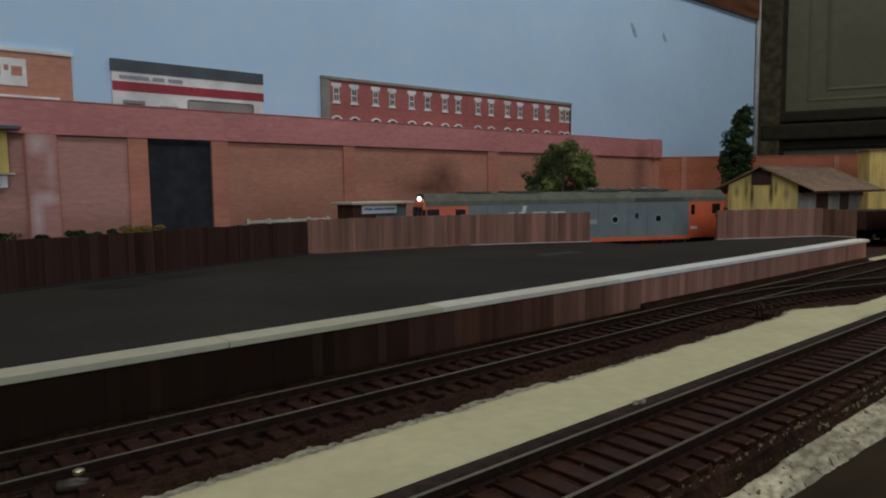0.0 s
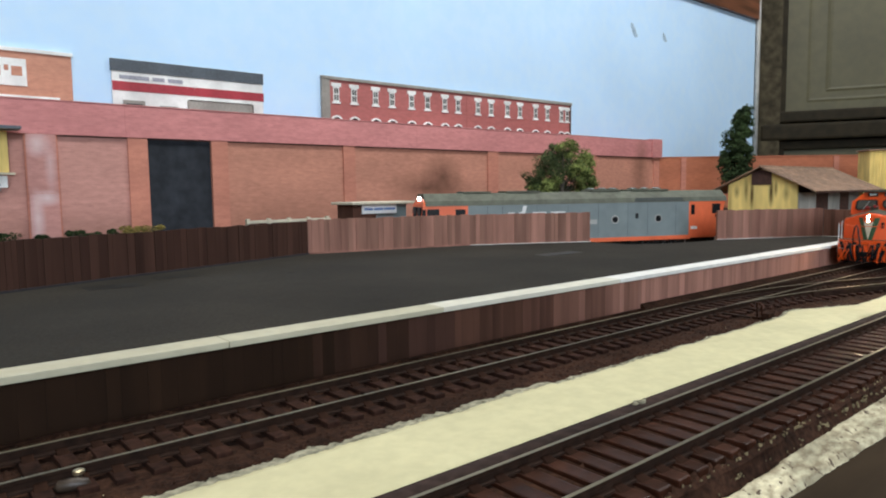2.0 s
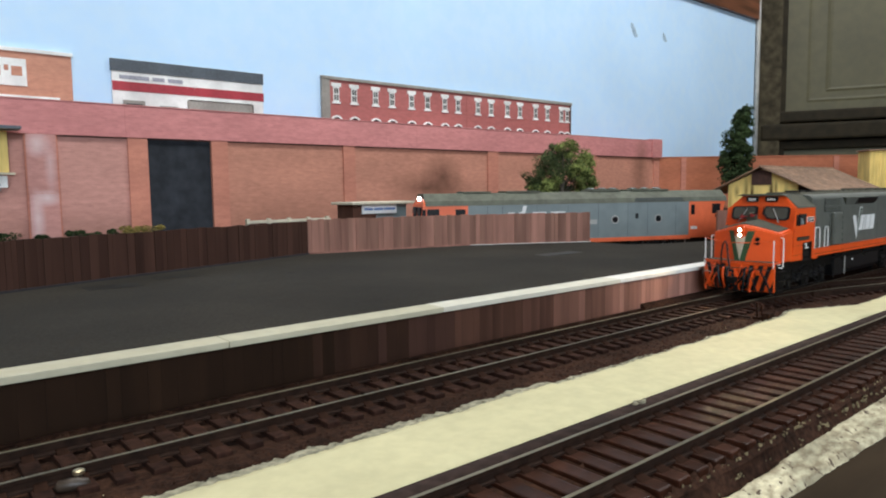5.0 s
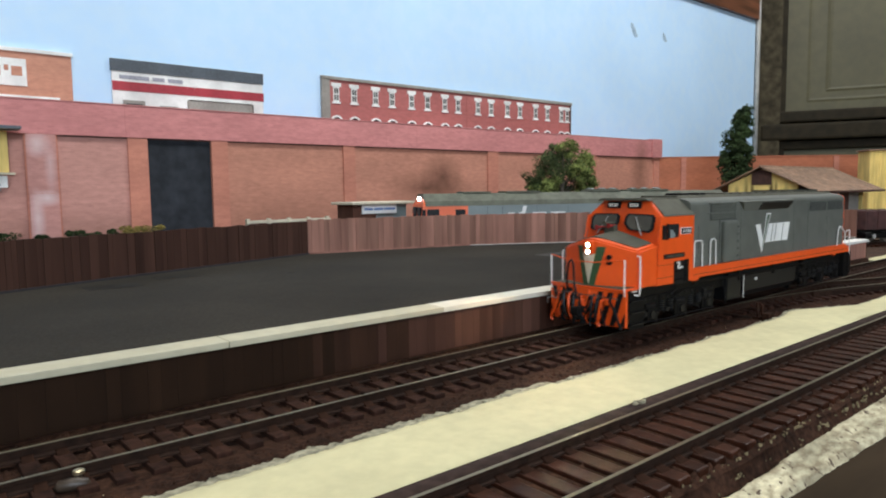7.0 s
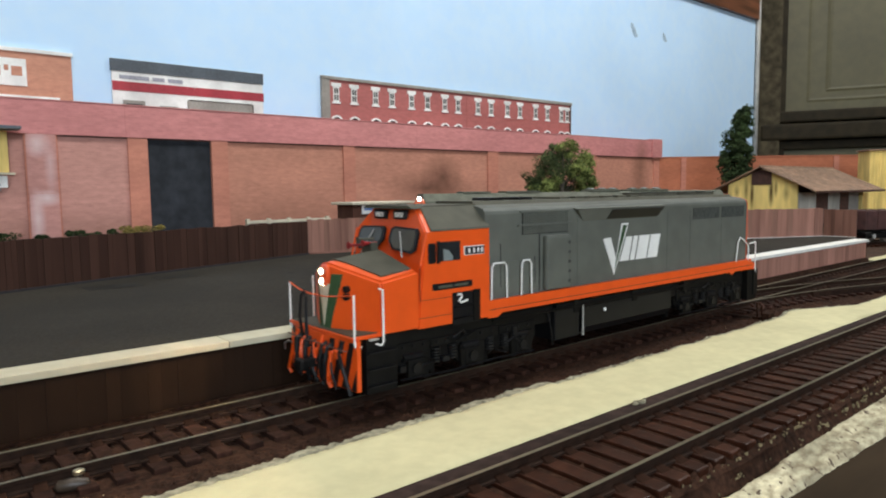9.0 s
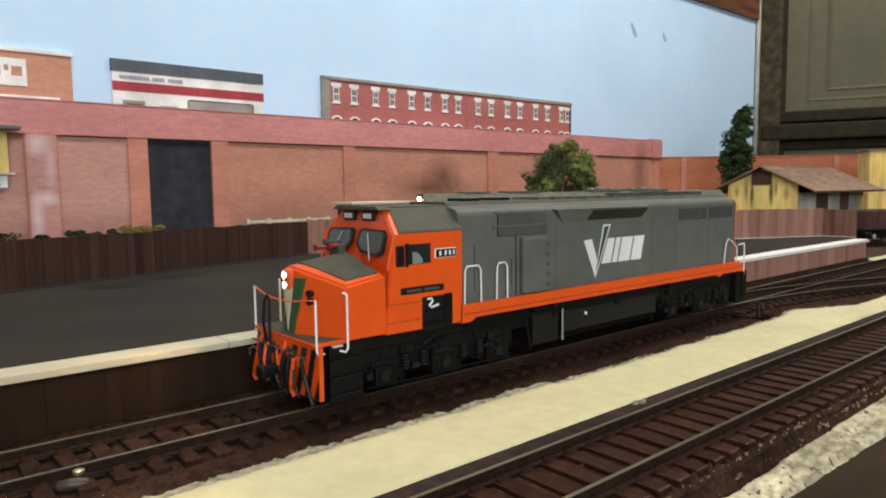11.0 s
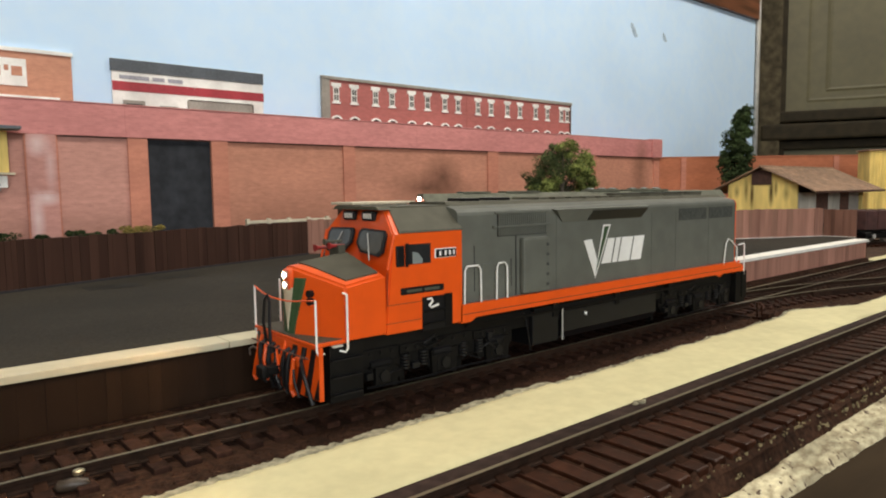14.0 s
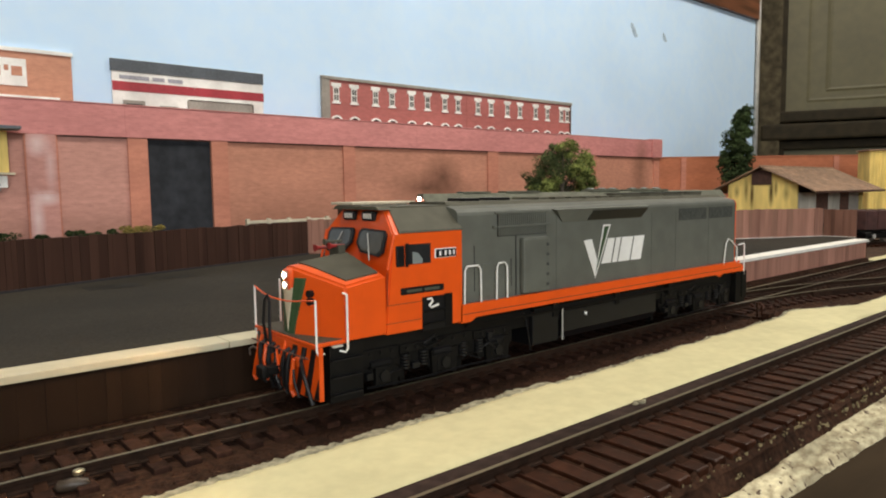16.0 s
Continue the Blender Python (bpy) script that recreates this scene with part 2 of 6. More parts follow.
# the same orange lightened to salmon, strong light put into the colour
M_ORANGEG = mat("brightened_orange_loco_paint", (0.86, 0.17, 0.06), 0.45, var=0.06, scale=200, bump=0.02, big=30, bigvar=0.05)
M_GREYBLUE = mat("blue_grey_loco_paint", (0.22, 0.257, 0.255), 0.5, var=0.1, scale=100, bump=0.02, big=20, bigvar=0.08)
M_BLACK = mat("black_underframe", (0.0042, 0.0038, 0.0034), 0.6, var=0.4, scale=300, bump=0.3, spec=0.18)
M_BLACKP = mat("satin_black", (0.008, 0.008, 0.009), 0.4, spec=0.25, var=0.2, bump=0.0)
M_BLACKG = mat("shadow_grey_mesh", (0.06, 0.066, 0.06), 0.6, var=0.3, scale=900, bump=0.4, spec=0.3)
M_LOUVRE = mat("dusty_dark_louvre", (0.03, 0.032, 0.028), 0.8, var=0.3, scale=400, bump=0.2, spec=0.15)
M_STEEL = mat("wheel_steel", (0.35, 0.33, 0.30), 0.35, 0.9, var=0.2)
M_GREEN = mat("dark_green_stripe", (0.035, 0.075, 0.03), 0.45, var=0.15, bump=0.0)
M_HORN = mat("red_horn", (0.30, 0.02, 0.02), 0.45, var=0.2)
M_LAMP = mat("lit_headlamp", (1, 0.95, 0.85), 0.3, emit=(1.0, 0.66, 0.36), strength=11000.0, bump=0)
M_DISH = mat("lit_lamp_dish", (0.03, 0.03, 0.03), 0.5, emit=(1.0, 0.72, 0.48), strength=4.5, bump=0)
# lighter grey glass: the room's reflection is put into the base colour
M_SCREEN = mat("reflection_grey_windscreen", (0.08, 0.077, 0.066), 0.12, var=0.25, scale=60, bump=0.0, spec=0.45)
M_GABLE = stained(mat("stained_yellow_gable", (0.88, 0.67, 0.23), 0.85, var=0.22, scale=70, bump=0.15, stretch=(1, 1, 0.2), big=25, bigvar=0.14, spec=0.2),
                  [(-0.0135, 0.046, 0.004, 0.024, 1.3), (0.0135, 0.044, 0.0035, 0.026, 1.3), (-0.02, 0.052, 0.003, 0.014, 0.9), (0.022, 0.05, 0.0035, 0.02, 0.8),
                   (-0.034, 0.045, 0.006, 0.012, 0.6), (0.036, 0.048, 0.005, 0.012, 0.7), (0.0, 0.002, 0.05, 0.01, 0.6), (0.046, 0.03, 0.004, 0.03, 0.5)], (0.09, 0.055, 0.02), "Y")
M_LAMP2 = mat("lit_marker_lamp", (1, 0.95, 0.9), 0.3, emit=(1.0, 0.9, 0.8), strength=14.0, bump=0)
M_YELLOW = mat("yellow_rendered_wall", (0.88, 0.67, 0.23), 0.85, var=0.25, scale=70, bump=0.15, stretch=(1, 1, 0.2), big=25, bigvar=0.14, spec=0.2)
M_ROOFRUST = mat("brown_tin_roof", (0.26, 0.16, 0.10), 0.7, var=0.35, scale=100, bump=0.2, big=15, bigvar=0.25)
M_BROWNDK = mat("dark_brown_timber", (0.09, 0.042, 0.03), 0.7, var=0.4)
M_WAGON = mat("brown_wagon_paint", (0.085, 0.035, 0.03), 0.6, var=0.35, scale=150)
M_CREAMP = mat("cream_roof_edge", (0.62, 0.56, 0.42), 0.7, var=0.15)
M_BLUESIGN = mat("blue_sign_ink", (0.12, 0.2, 0.42), 0.6, var=0.1, bump=0)
M_INK = mat("grey_ink", (0.36, 0.36, 0.42), 0.7, var=0.2, bump=0)
M_OLIVE = mat("olive_painted_door", (0.088, 0.077, 0.034), 0.55, var=0.12, scale=40, bump=0.08, big=5, bigvar=0.15)
M_OLIVEDK = mat("dark_olive_moulding", (0.026, 0.0195, 0.0095), 0.7, var=0.3, scale=40, spec=0.2)
M_JAMB = mat("flaking_grey_jamb", (0.064, 0.053, 0.032), 0.9, var=0.45, scale=45, bump=0.6, big=15, bigvar=0.3, spec=0.2)
M_WOOD = mat("brown_varnished_beam", (0.16, 0.06, 0.03), 0.4, var=0.5, scale=20, stretch=(0.3, 3, 3), big=6)
M_POLE = mat("pale_grey_pole", (0.42, 0.41, 0.38), 0.5, var=0.2, scale=60)
M_ROOM = mat("plain_room_wall", (0.55, 0.50, 0.42), 0.9, var=0.08, scale=20, bump=0.05, big=2, bigvar=0.06)
M_FLOOR = mat("room_floor_boards", (0.22, 0.14, 0.08), 0.6, var=0.3, scale=12, stretch=(0.2, 2, 1))
M_LEAF = mat("lit_green_foam_leaf", (0.215, 0.25, 0.07), 0.9, var=0.6, scale=200, bump=0.3, big=28, bigvar=0.5, color2=(0.04, 0.055, 0.015), spec=0.2)
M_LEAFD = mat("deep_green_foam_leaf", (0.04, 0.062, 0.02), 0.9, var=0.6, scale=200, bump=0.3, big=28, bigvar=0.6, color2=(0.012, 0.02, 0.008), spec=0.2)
M_LEAFM = mat("shaded_green_foam_leaf", (0.095, 0.12, 0.042), 0.9, var=0.6, scale=200, bump=0.3, big=28, bigvar=0.6, color2=(0.02, 0.03, 0.012), spec=0.2)
M_SCUFF = mat("blue_grey_scuff", (0.37, 0.49, 0.62), 0.9, var=0.2, bump=0)
M_LEAFY = mat("yellow_green_scatter", (0.26, 0.21, 0.045), 0.9, var=0.5, scale=300, bump=0.4, big=60, bigvar=0.4)
M_BARK = mat("grey_brown_bark", (0.12, 0.10, 0.075), 0.9, var=0.4, scale=200, bump=0.5)
M_TERMINAL = mat("glossy_olive_brown_metal", (0.05, 0.034, 0.022), 0.48, 0.1, var=0.4, scale=300, bump=0.1, spec=0.6)
M_BRASS = mat("brass_pin", (0.65, 0.55, 0.35), 0.3, 0.9, var=0.2)

# ---- mesh helpers, in millimetres ----
MM = 0.001


def box(bm, x0, x1, y0, y1, z0, z1, bevel=0.0):
    vs = bmesh.ops.create_cube(bm, size=1.0)["verts"]
    for v in vs:
        v.co = Vector(((x0 + x1) / 2 + v.co.x * (x1 - x0), (y0 + y1) / 2 + v.co.y * (y1 - y0), (z0 + z1) / 2 + v.co.z * (z1 - z0)))
    if bevel:
        es = list({e for v in vs for e in v.link_edges})
        bmesh.ops.bevel(bm, geom=es, offset=bevel, segments=2, affect="EDGES", profile=0.6)
    return bm


def prism(bm, pts, a0, a1, axis="x"):
    """Extrude a polygon of (u, v) from a0 to a1 along an axis: x -> (y, z), y -> (x, z), z -> (x, y)."""
    def at(p, a):
        u, v = p
        return {"x": (a, u, v), "y": (u, a, v), "z": (u, v, a)}[axis]
    A, B = [bm.verts.new(at(p, a0)) for p in pts], [bm.verts.new(at(p, a1)) for p in pts]
    n = len(pts)
    fs = [bm.faces.new(A), bm.faces.new(B[::-1])]
    fs += [bm.faces.new((A[i], B[i], B[(i + 1) % n], A[(i + 1) % n])) for i in range(n)]
    bmesh.ops.recalc_face_normals(bm, faces=fs)
    return bm


def tube(bm, pts, r, seg=8, caps=True):
    """A round rod along a list of points."""
    pts = [Vector(p) for p in pts]
    rings = []
    for i, p in enumerate(pts):
        d = (pts[min(i + 1, len(pts) - 1)] - pts[max(i - 1, 0)]).normalized()
        u = d.orthogonal().normalized() if not rings else (uprev - d * uprev.dot(d)).normalized()
        uprev = u
        w = d.cross(u)
        rr = r[i] if isinstance(r, (list, tuple)) else r
        rings.append([bm.verts.new(p + (u * math.cos(a) + w * math.sin(a)) * rr) for a in (2 * math.pi * k / seg for k in range(seg))])
    for A, B in zip(rings, rings[1:]):
        for k in range(seg):
            bm.faces.new((A[k], A[(k + 1) % seg], B[(k + 1) % seg], B[k]))
    if caps:
        bm.faces.new(rings[0][::-1])
        bm.faces.new(rings[-1])
    return bm


def hexa(bm, c):
    """A solid from eight corners: four below, four above, in the same order."""
    v = [bm.verts.new(p) for p in c]
    fs = [bm.faces.new([v[i] for i in f]) for f in ((3, 2, 1, 0), (4, 5, 6, 7), (0, 1, 5, 4), (1, 2, 6, 5), (2, 3, 7, 6), (3, 0, 4, 7))]
    bmesh.ops.recalc_face_normals(bm, faces=fs)
    return bm


def mesh_of(bm, material, smooth=False):
    me = bpy.data.meshes.new("mesh")
    bmesh.ops.scale(bm, vec=(MM, MM, MM), verts=bm.verts)
    bm.to_mesh(me)
    bm.free()
    me.materials.append(material)
    if smooth:
        for p in me.polygons:
            p.use_smooth = True
    return me


def part(name, bm, material, parent, label="", smooth=False):
    ob = new(name, mesh_of(bm, material, smooth))
    ob.parent = parent
    if label:
        ob["label"] = label
    return ob


def solid(name, bm, material, label, category, kind="", smooth=False, group=""):
    return tagged(new(name, mesh_of(bm, material, smooth)), label, category, group, kind)


def thing(name, x, y, z, rz, label, category, group="", kind=""):
    ob = new(name)
    ob.empty_display_size = 0.01
    ob.matrix_world = pose(x * MM, y * MM, z * MM, 0, 0, rz)
    return tagged(ob, label, category, group, kind)


def B():
    return bmesh.new()


# ---- room ----
def build_room():
    solid("floor", box(B(), -1600, 3400, -1800, 1400, -980, -950), M_FLOOR, "brown boarded room floor", "floor", "structure")
    solid("ceiling", box(B(), -1600, 3400, -1800, 1400, 1500, 1530), M_ROOM, "plain pale ceiling", "ceiling", "structure")
    solid("wall_north", box(B(), -1600, 3400, 1300, 1400, -950, 1500), M_ROOM, "plain pale room wall behind the layout", "wall", "structure")
    solid("wall_west", box(B(), -1700, -1600, -1800, 1400, -950, 1500), M_ROOM, "plain pale room wall", "wall", "structure")
    solid("wall_east", box(B(), 3400, 3500, -1800, 1400, -950, 1500), M_ROOM, "plain pale room wall", "wall", "structure")
    # unseen wall; the opening is added for the assumed window light
    w = B()
    box(w, -1600, -1400, -1800, -1700, -950, 1500)
    box(w, 300, 3400, -1800, -1700, -950, 1500)
    box(w, -1400, 300, -1800, -1700, -950, 150)
    box(w, -1400, 300, -1800, -1700, 1350, 1500)
    solid("wall_south", w, M_ROOM, "plain pale unseen room wall with an assumed window opening", "wall", "structure")


build_room()


def panelled_door():
    """The panelled leaf and jamb beyond the end of the layout; u runs along the leaf, away from the backdrop."""
    d = thing("panelled_door", 2290, 1090, -950, math.degrees(math.atan2(-0.90, 0.434)), "olive painted panelled door with dark rails in a flaking jamb", "door")
    Z = 950

    def b(name, u0, u1, n0, n1, z0, z1, m, bev=2.0, label=""):
        return part(name, box(B(), u0, u1, n0, n1, z0 + Z, z1 + Z, bev), m, d, label)
    b("jamb", 14, 88, -40, 60, -950, 1400, M_JAMB, 4, "flaking mottled grey jamb")
    b("jamb_edge", -4, 16, -30, 70, -950, 1400, M_OLIVEDK, 3, "dark jamb edge")
    b("stile", 86, 104, -14, 40, -950, 1400, M_OLIVEDK)
    b("leaf", 102, 900, 4, 40, 298, 1400, M_OLIVE, 2, "olive painted leaf")
    for u, z, proud in ((164, 332, 2.4), (218, 364, 2.0)):
        part("moulding", prism(B(), [(u, 4.3), (u + 9, proud), (u + 18, 4.3), (u + 18, 6), (u, 6)], z + Z, 1400 + Z, "z"), M_OLIVE, d)
        part("moulding", prism(B(), [(4.3, z + Z - 7), (proud, z + Z + 1), (4.3, z + Z + 9), (6, z + Z + 9), (6, z + Z - 7)], u + 4, 900, "x"), M_OLIVE, d)
    b("rail", 30, 900, -30, 40, 262, 298, M_OLIVEDK, 6, "dark moulded rail")
    b("rail", 30, 900, -45, 40, 203, 256, M_OLIVEDK, 8, "dark moulded rail")
    b("rail", 70, 900, -15, 40, 172, 201, M_OLIVEDK, 6)
    b("lower_panel", 102, 900, 0, 40, -950, 172, M_OLIVE)
    return d


panelled_door()

# ---- layout ground ----


def ground_sheet():
    bm = B()
    box(bm, -450, 2250, 96, 1030, -24, -4)
    solid("ground", bm, M_GROUND, "brown scatter-covered layout ground", "ground", "structure")
    bm = B()
    nx, ny = 420, 22
    x0, x1, y0, y1 = -150, 1300, 62, 178
    grid = [[None] * (ny + 1) for _ in range(nx + 1)]
    for i in range(nx + 1):
        for j in range(ny + 1):
            x, y = x0 + (x1 - x0) * i / nx, y0 + (y1 - y0) * j / ny
            z = -3.75 + 0.35 * noise.noise((x * 0.35, y * 0.35, 0)) + (0.55 if 67 < y < 92 and x < 420 else 0.0) - (0.5 if j == 0 else 0)
            grid[i][j] = bm.verts.new((x, y + (noise.noise((x * 0.08, 3, j)) * 1.2 if j == 0 else 0), z))
    for i in range(nx):
        for j in range(ny):
            bm.faces.new((grid[i][j], grid[i + 1][j], grid[i + 1][j + 1], grid[i][j + 1]))
    solid("track_bed", bm, M_BALLAST, "dark brown painted ballast bed under the tracks", "ground", "structure", smooth=True)
    solid("layout_base", box(B(), -400, 2180, -20, 1020, -950, -40.5), M_BOARD, "plain brown boarded base under the layout", "base", "structure")
    solid("baseboard", box(B(), -450, 1600, -60, 96, -40, -10.5), M_BOARD, "brown plywood baseboard edge", "ground", "structure")


ground_sheet()


def ragged_sheet(name, material, label, far, near, x0, x1, step, z, rag_far, rag_near, bump, drop=1.6, seed=0, cat="plaster", slope=0.0):
    """A plaster skin with torn edges: far(x) and near(x) give its borders."""
    bm = B()
    rows = []
    n = int((x1 - x0) / step)
    m = 9
    for i in range(n + 1):
        x = x0 + (x1 - x0) * i / n
        f = far(x) + rag_far * (noise.noise((x * 0.09, seed, 0)) + 0.55 * noise.noise((x * 0.5, seed, 1)) + 0.28 * noise.noise((x * 1.7, seed, 2)))
        g = near(x) + rag_near * (noise.noise((x * 0.06, seed, 5)) + 0.6 * noise.noise((x * 0.45, seed, 6)))
        row = [bm.verts.new((x, f + 0.5, z - drop))]
        for j in range(m + 1):
            t = j / m
            y = f + (g - f) * t
            e = min(t, 1 - t)
            row.append(bm.verts.new((x, y, z + bump * noise.noise((x * 0.11, y * 0.16, seed)) + bump * 0.7 * noise.noise((x * 0.6, y * 0.7, seed)) - 0.5 * max(0, 0.08 - e) / 0.08 - slope * t)))
        row.append(bm.verts.new((x, g - 0.4, z - drop - slope)))
        rows.append(row)
    for a, b in zip(rows, rows[1:]):
        for k in range(len(a) - 1):
            bm.faces.new((a[k], b[k], b[k + 1], a[k + 1]))
    bmesh.ops.recalc_face_normals(bm, faces=bm.faces)
    return solid(name, bm, material, label, cat, "structure", smooth=True)


def strip_far(x):
    return max(108.8, 121.2 - 1.2 * (x > 140) + 3 * max(0.0, min(1.0, (x - 284) / 14)) - max(0, x - 303) * 0.43)


def strip_near(x):
    return 95.2 - max(0, x - 240) * 0.012 + 3.4 * math.exp(-((x - 309) / 9) ** 2)


ragged_sheet("plaster_strip", M_CREAM, "cream plaster strip with torn edges between the tracks", strip_far, strip_near,
             20, 420, 0.6, -2.0, 1.5, 0.4, 0.08, seed=1)
ragged_sheet("plaster_rim", M_RIM, "grey torn underlayer showing along the plaster edge",
             lambda x: strip_far(x) + 0.3 + (3.2 - 2.8 * max(0.0, min(1.0, (x - 120) / 60))) * (0.75 + 0.9 * noise.noise((x * 0.13, 4, 4)) + 0.4 * noise.noise((x * 0.6, 9, 4)) + 0.3 * noise.noise((x * 1.9, 9, 7))),
             lambda x: strip_far(x) - 3, 20, 420, 0.4, -2.4, 1.5, 0.3, 0.14, seed=1)
ragged_sheet("plaster_ridge", M_PLASTER, "rough white plaster apron along the board edge",
             lambda x: min(61.2, 59.4 + 0.025 * max(0, x - 110)), lambda x: 55.6 - 0.03 * max(0, min(x, 220) - 110), 60, 420, 0.4, -7.0, 0.7, 0.6, 0.2, drop=1.2, seed=7, slope=2.4)


def shoulder():
    """Brown painted edge of the roadbed, falling from the sleeper ends to the plaster apron."""
    bm = B()
    rows = []
    prof = ((63.4, -3.75), (62.4, -4.05), (61.8, -5.2), (61.2, -6.6), (60.2, -7.9))
    for i in range(1041):
        x = -100 + i * 0.5
        rows.append([bm.verts.new((x, y + 0.35 * noise.noise((x * 0.12, k, 3)) + 0.2 * noise.noise((x * 0.7, k, 5)), z + 0.25 * noise.noise((x * 0.5, k, 8)))) for k, (y, z) in enumerate(prof)])
    for r, q in zip(rows, rows[1:]):
        for k in range(len(prof) - 1):
            bm.faces.new((r[k], q[k], q[k + 1], r[k + 1]))
    bmesh.ops.recalc_face_normals(bm, faces=bm.faces)
    solid("roadbed_shoulder", bm, M_BALLAST, "brown painted roadbed shoulder above the plaster apron", "ground", "structure", smooth=True)


shoulder()
ragged_sheet("plaster_patch", M_CREAM, "small cream plaster patch beside the platform ramp",
             lambda x: 176 - (x - 550) * 0.03, lambda x: 166, 545, 600, 1.2, -2.6, 1.0, 1.0, 0.2, seed=12)

# ---- tracks ----
GAUGE = 8.6
RAIL_PROFILE = [(-1.25, -2.5), (1.25, -2.5), (1.2, -2.1), (0.32, -1.85), (0.32, -0.95), (0.5, -0.75), (0.5, -0.06), (-0.5, -0.06), (-0.5, -0.75), (-0.32, -0.95), (-0.32, -1.85), (-1.2, -2.1)]


def sweep(bm, pts, profile):
    """Sweep a (side, z) profile along plan points."""
    P = [Vector((*p, 0)) for p in pts]
    rings = []
    for i, p in enumerate(P):
        d = (P[min(i + 1, len(P) - 1)] - P[max(i - 1, 0)]).normalized()
        s = Vector((-d.y, d.x, 0))
        rings.append([bm.verts.new(p + s * u + Vector((0, 0, z))) for u, z in profile])
    n = len(profile)
    for a, b in zip(rings, rings[1:]):
        for k in range(n):
            bm.faces.new((a[k], b[k], b[(k + 1) % n], a[(k + 1) % n]))
    bm.faces.new(rings[0])
    bm.faces.new(rings[-1][::-1])
    bmesh.ops.recalc_face_normals(bm, faces=bm.faces)
    return bm


def offset(pts, o):
    P = [Vector((*p, 0)) for p in pts]
    out = []
    for i, p in enumerate(P):
        d = (P[min(i + 1, len(P) - 1)] - P[max(i - 1, 0)]).normalized()
        out.append((p.x - d.y * o, p.y + d.x * o))
    return out


def sleeper_mesh(m, top=-2.4, half=1.65, soft=0.2, y0=-15.0, y1=15.0):
    bm = box(B(), -half, half, y0, y1, -4.9, top, soft)
    plain = set(bm.faces)
    for s in (-1, 1):
        for t in (-1, 1):
            c = s * GAUGE
            a, b, d = c + t * 0.35, c + t * 2.7, c + t * 0.9
            hexa(bm, [(-half + 0.15, a, top - 0.1), (half - 0.15, a, top - 0.1), (half - 0.5, b, top - 0.1), (0.5 - half, b, top - 0.1), (-1.1, a, -1.6), (1.1, a, -1.6), (0.9, d, -1.75), (-0.9, d, -1.75)])
    for f in bm.faces:
        f.material_index = int(f not in plain)
    me = mesh_of(bm, m)
    me.materials.append(M_CHAIR)
    return me


SLEEPER, GRIMY_SLEEPER = sleeper_mesh(M_SLEEPER, -2.4, 2.1, 0.5), sleeper_mesh(M_SLEEPERA, -2.55, 1.75, 0.35)


def track(label, pts, pitch=6.6, sleepers=True, skew=0.6, data=SLEEPER):
    t = thing("railway_track", 0, 0, 0, 0, label, "track", "model railway tracks")
    for s in (-1, 1):
        line = offset(pts, s * GAUGE)
        r = part("rail", sweep(B(), line, RAIL_PROFILE), M_RAIL, t, "weathered brown rail with a polished head")
        part("rail_head", sweep(B(), line, [(-0.46, -0.1), (0.46, -0.1), (0.4, 0.0), (-0.4, 0.0)]), M_RAILTOP, r)
    if sleepers:
        acc = 0.0
        for a, b in zip(pts, pts[1:]):
            L = math.hypot(b[0] - a[0], b[1] - a[1])
            while acc < L:
                k = acc / L
                ob = new("sleeper", data)
                ob.parent = t
                ob.matrix_local = pose((a[0] + (b[0] - a[0]) * k) * MM, (a[1] + (b[1] - a[1]) * k) * MM, random.uniform(-0.08, 0.08) * MM, 0, 0,
                                       math.degrees(math.atan2(b[1] - a[1], b[0] - a[0])) + random.uniform(-skew, skew))
                acc += pitch
            acc -= L
    return t


YA, YB = 149.7, 78.6


def curve_pts(fn, x0, x1, n):
    return [(x0 + (x1 - x0) * i / n, fn(x0 + (x1 - x0) * i / n)) for i in range(n + 1)]


track("main platform track with dark brown sleepers", [(-120, YA), (1250, YA)], 6.6, True, 1.8, GRIMY_SLEEPER)
track("near track with dark brown sleepers beside the plaster strip", curve_pts(lambda x: YB + max(0, x - 270) ** 2 * 0.00022, -100, 700, 40), 6.62)
track("rear platform track under the standing locomotive", curve_pts(lambda x: 344.6 - 0.445 * (x - 415), 150, 800, 30), 7)


track("diverging turnout track curving off the main track",
      curve_pts(lambda x: YA - 0.0013 * (min(x, 420) - 270) ** 2 - max(0, x - 420) * 0.30, 271, 500, 24), 6.6, False)


def roadbed_edge():
    bm = B()
    rows = []
    for i in range(521):
        x = -100 + i
        w = 0.5 * noise.noise((x * 0.07, 2, 9)) + 0.25 * noise.noise((x * 0.4, 2, 9))
        rows.append([bm.verts.new((x, 96.2, -2.6)), bm.verts.new((x, 95.0 + w * 0.3, -2.0)), bm.verts.new((x, 91.3 + 0.4 * w, -2.15)), bm.verts.new((x, 90.3 + w * 0.6, -3.6))])
    for r, q in zip(rows, rows[1:]):
        for k in range(3):
            bm.faces.new((r[k], q[k], q[k + 1], r[k + 1]))
    bmesh.ops.recalc_face_normals(bm, faces=bm.faces)
    solid("roadbed_edge", bm, M_CORK, "purple-grey painted roadbed edge beside the near track", "ground", "structure", smooth=True)


roadbed_edge()


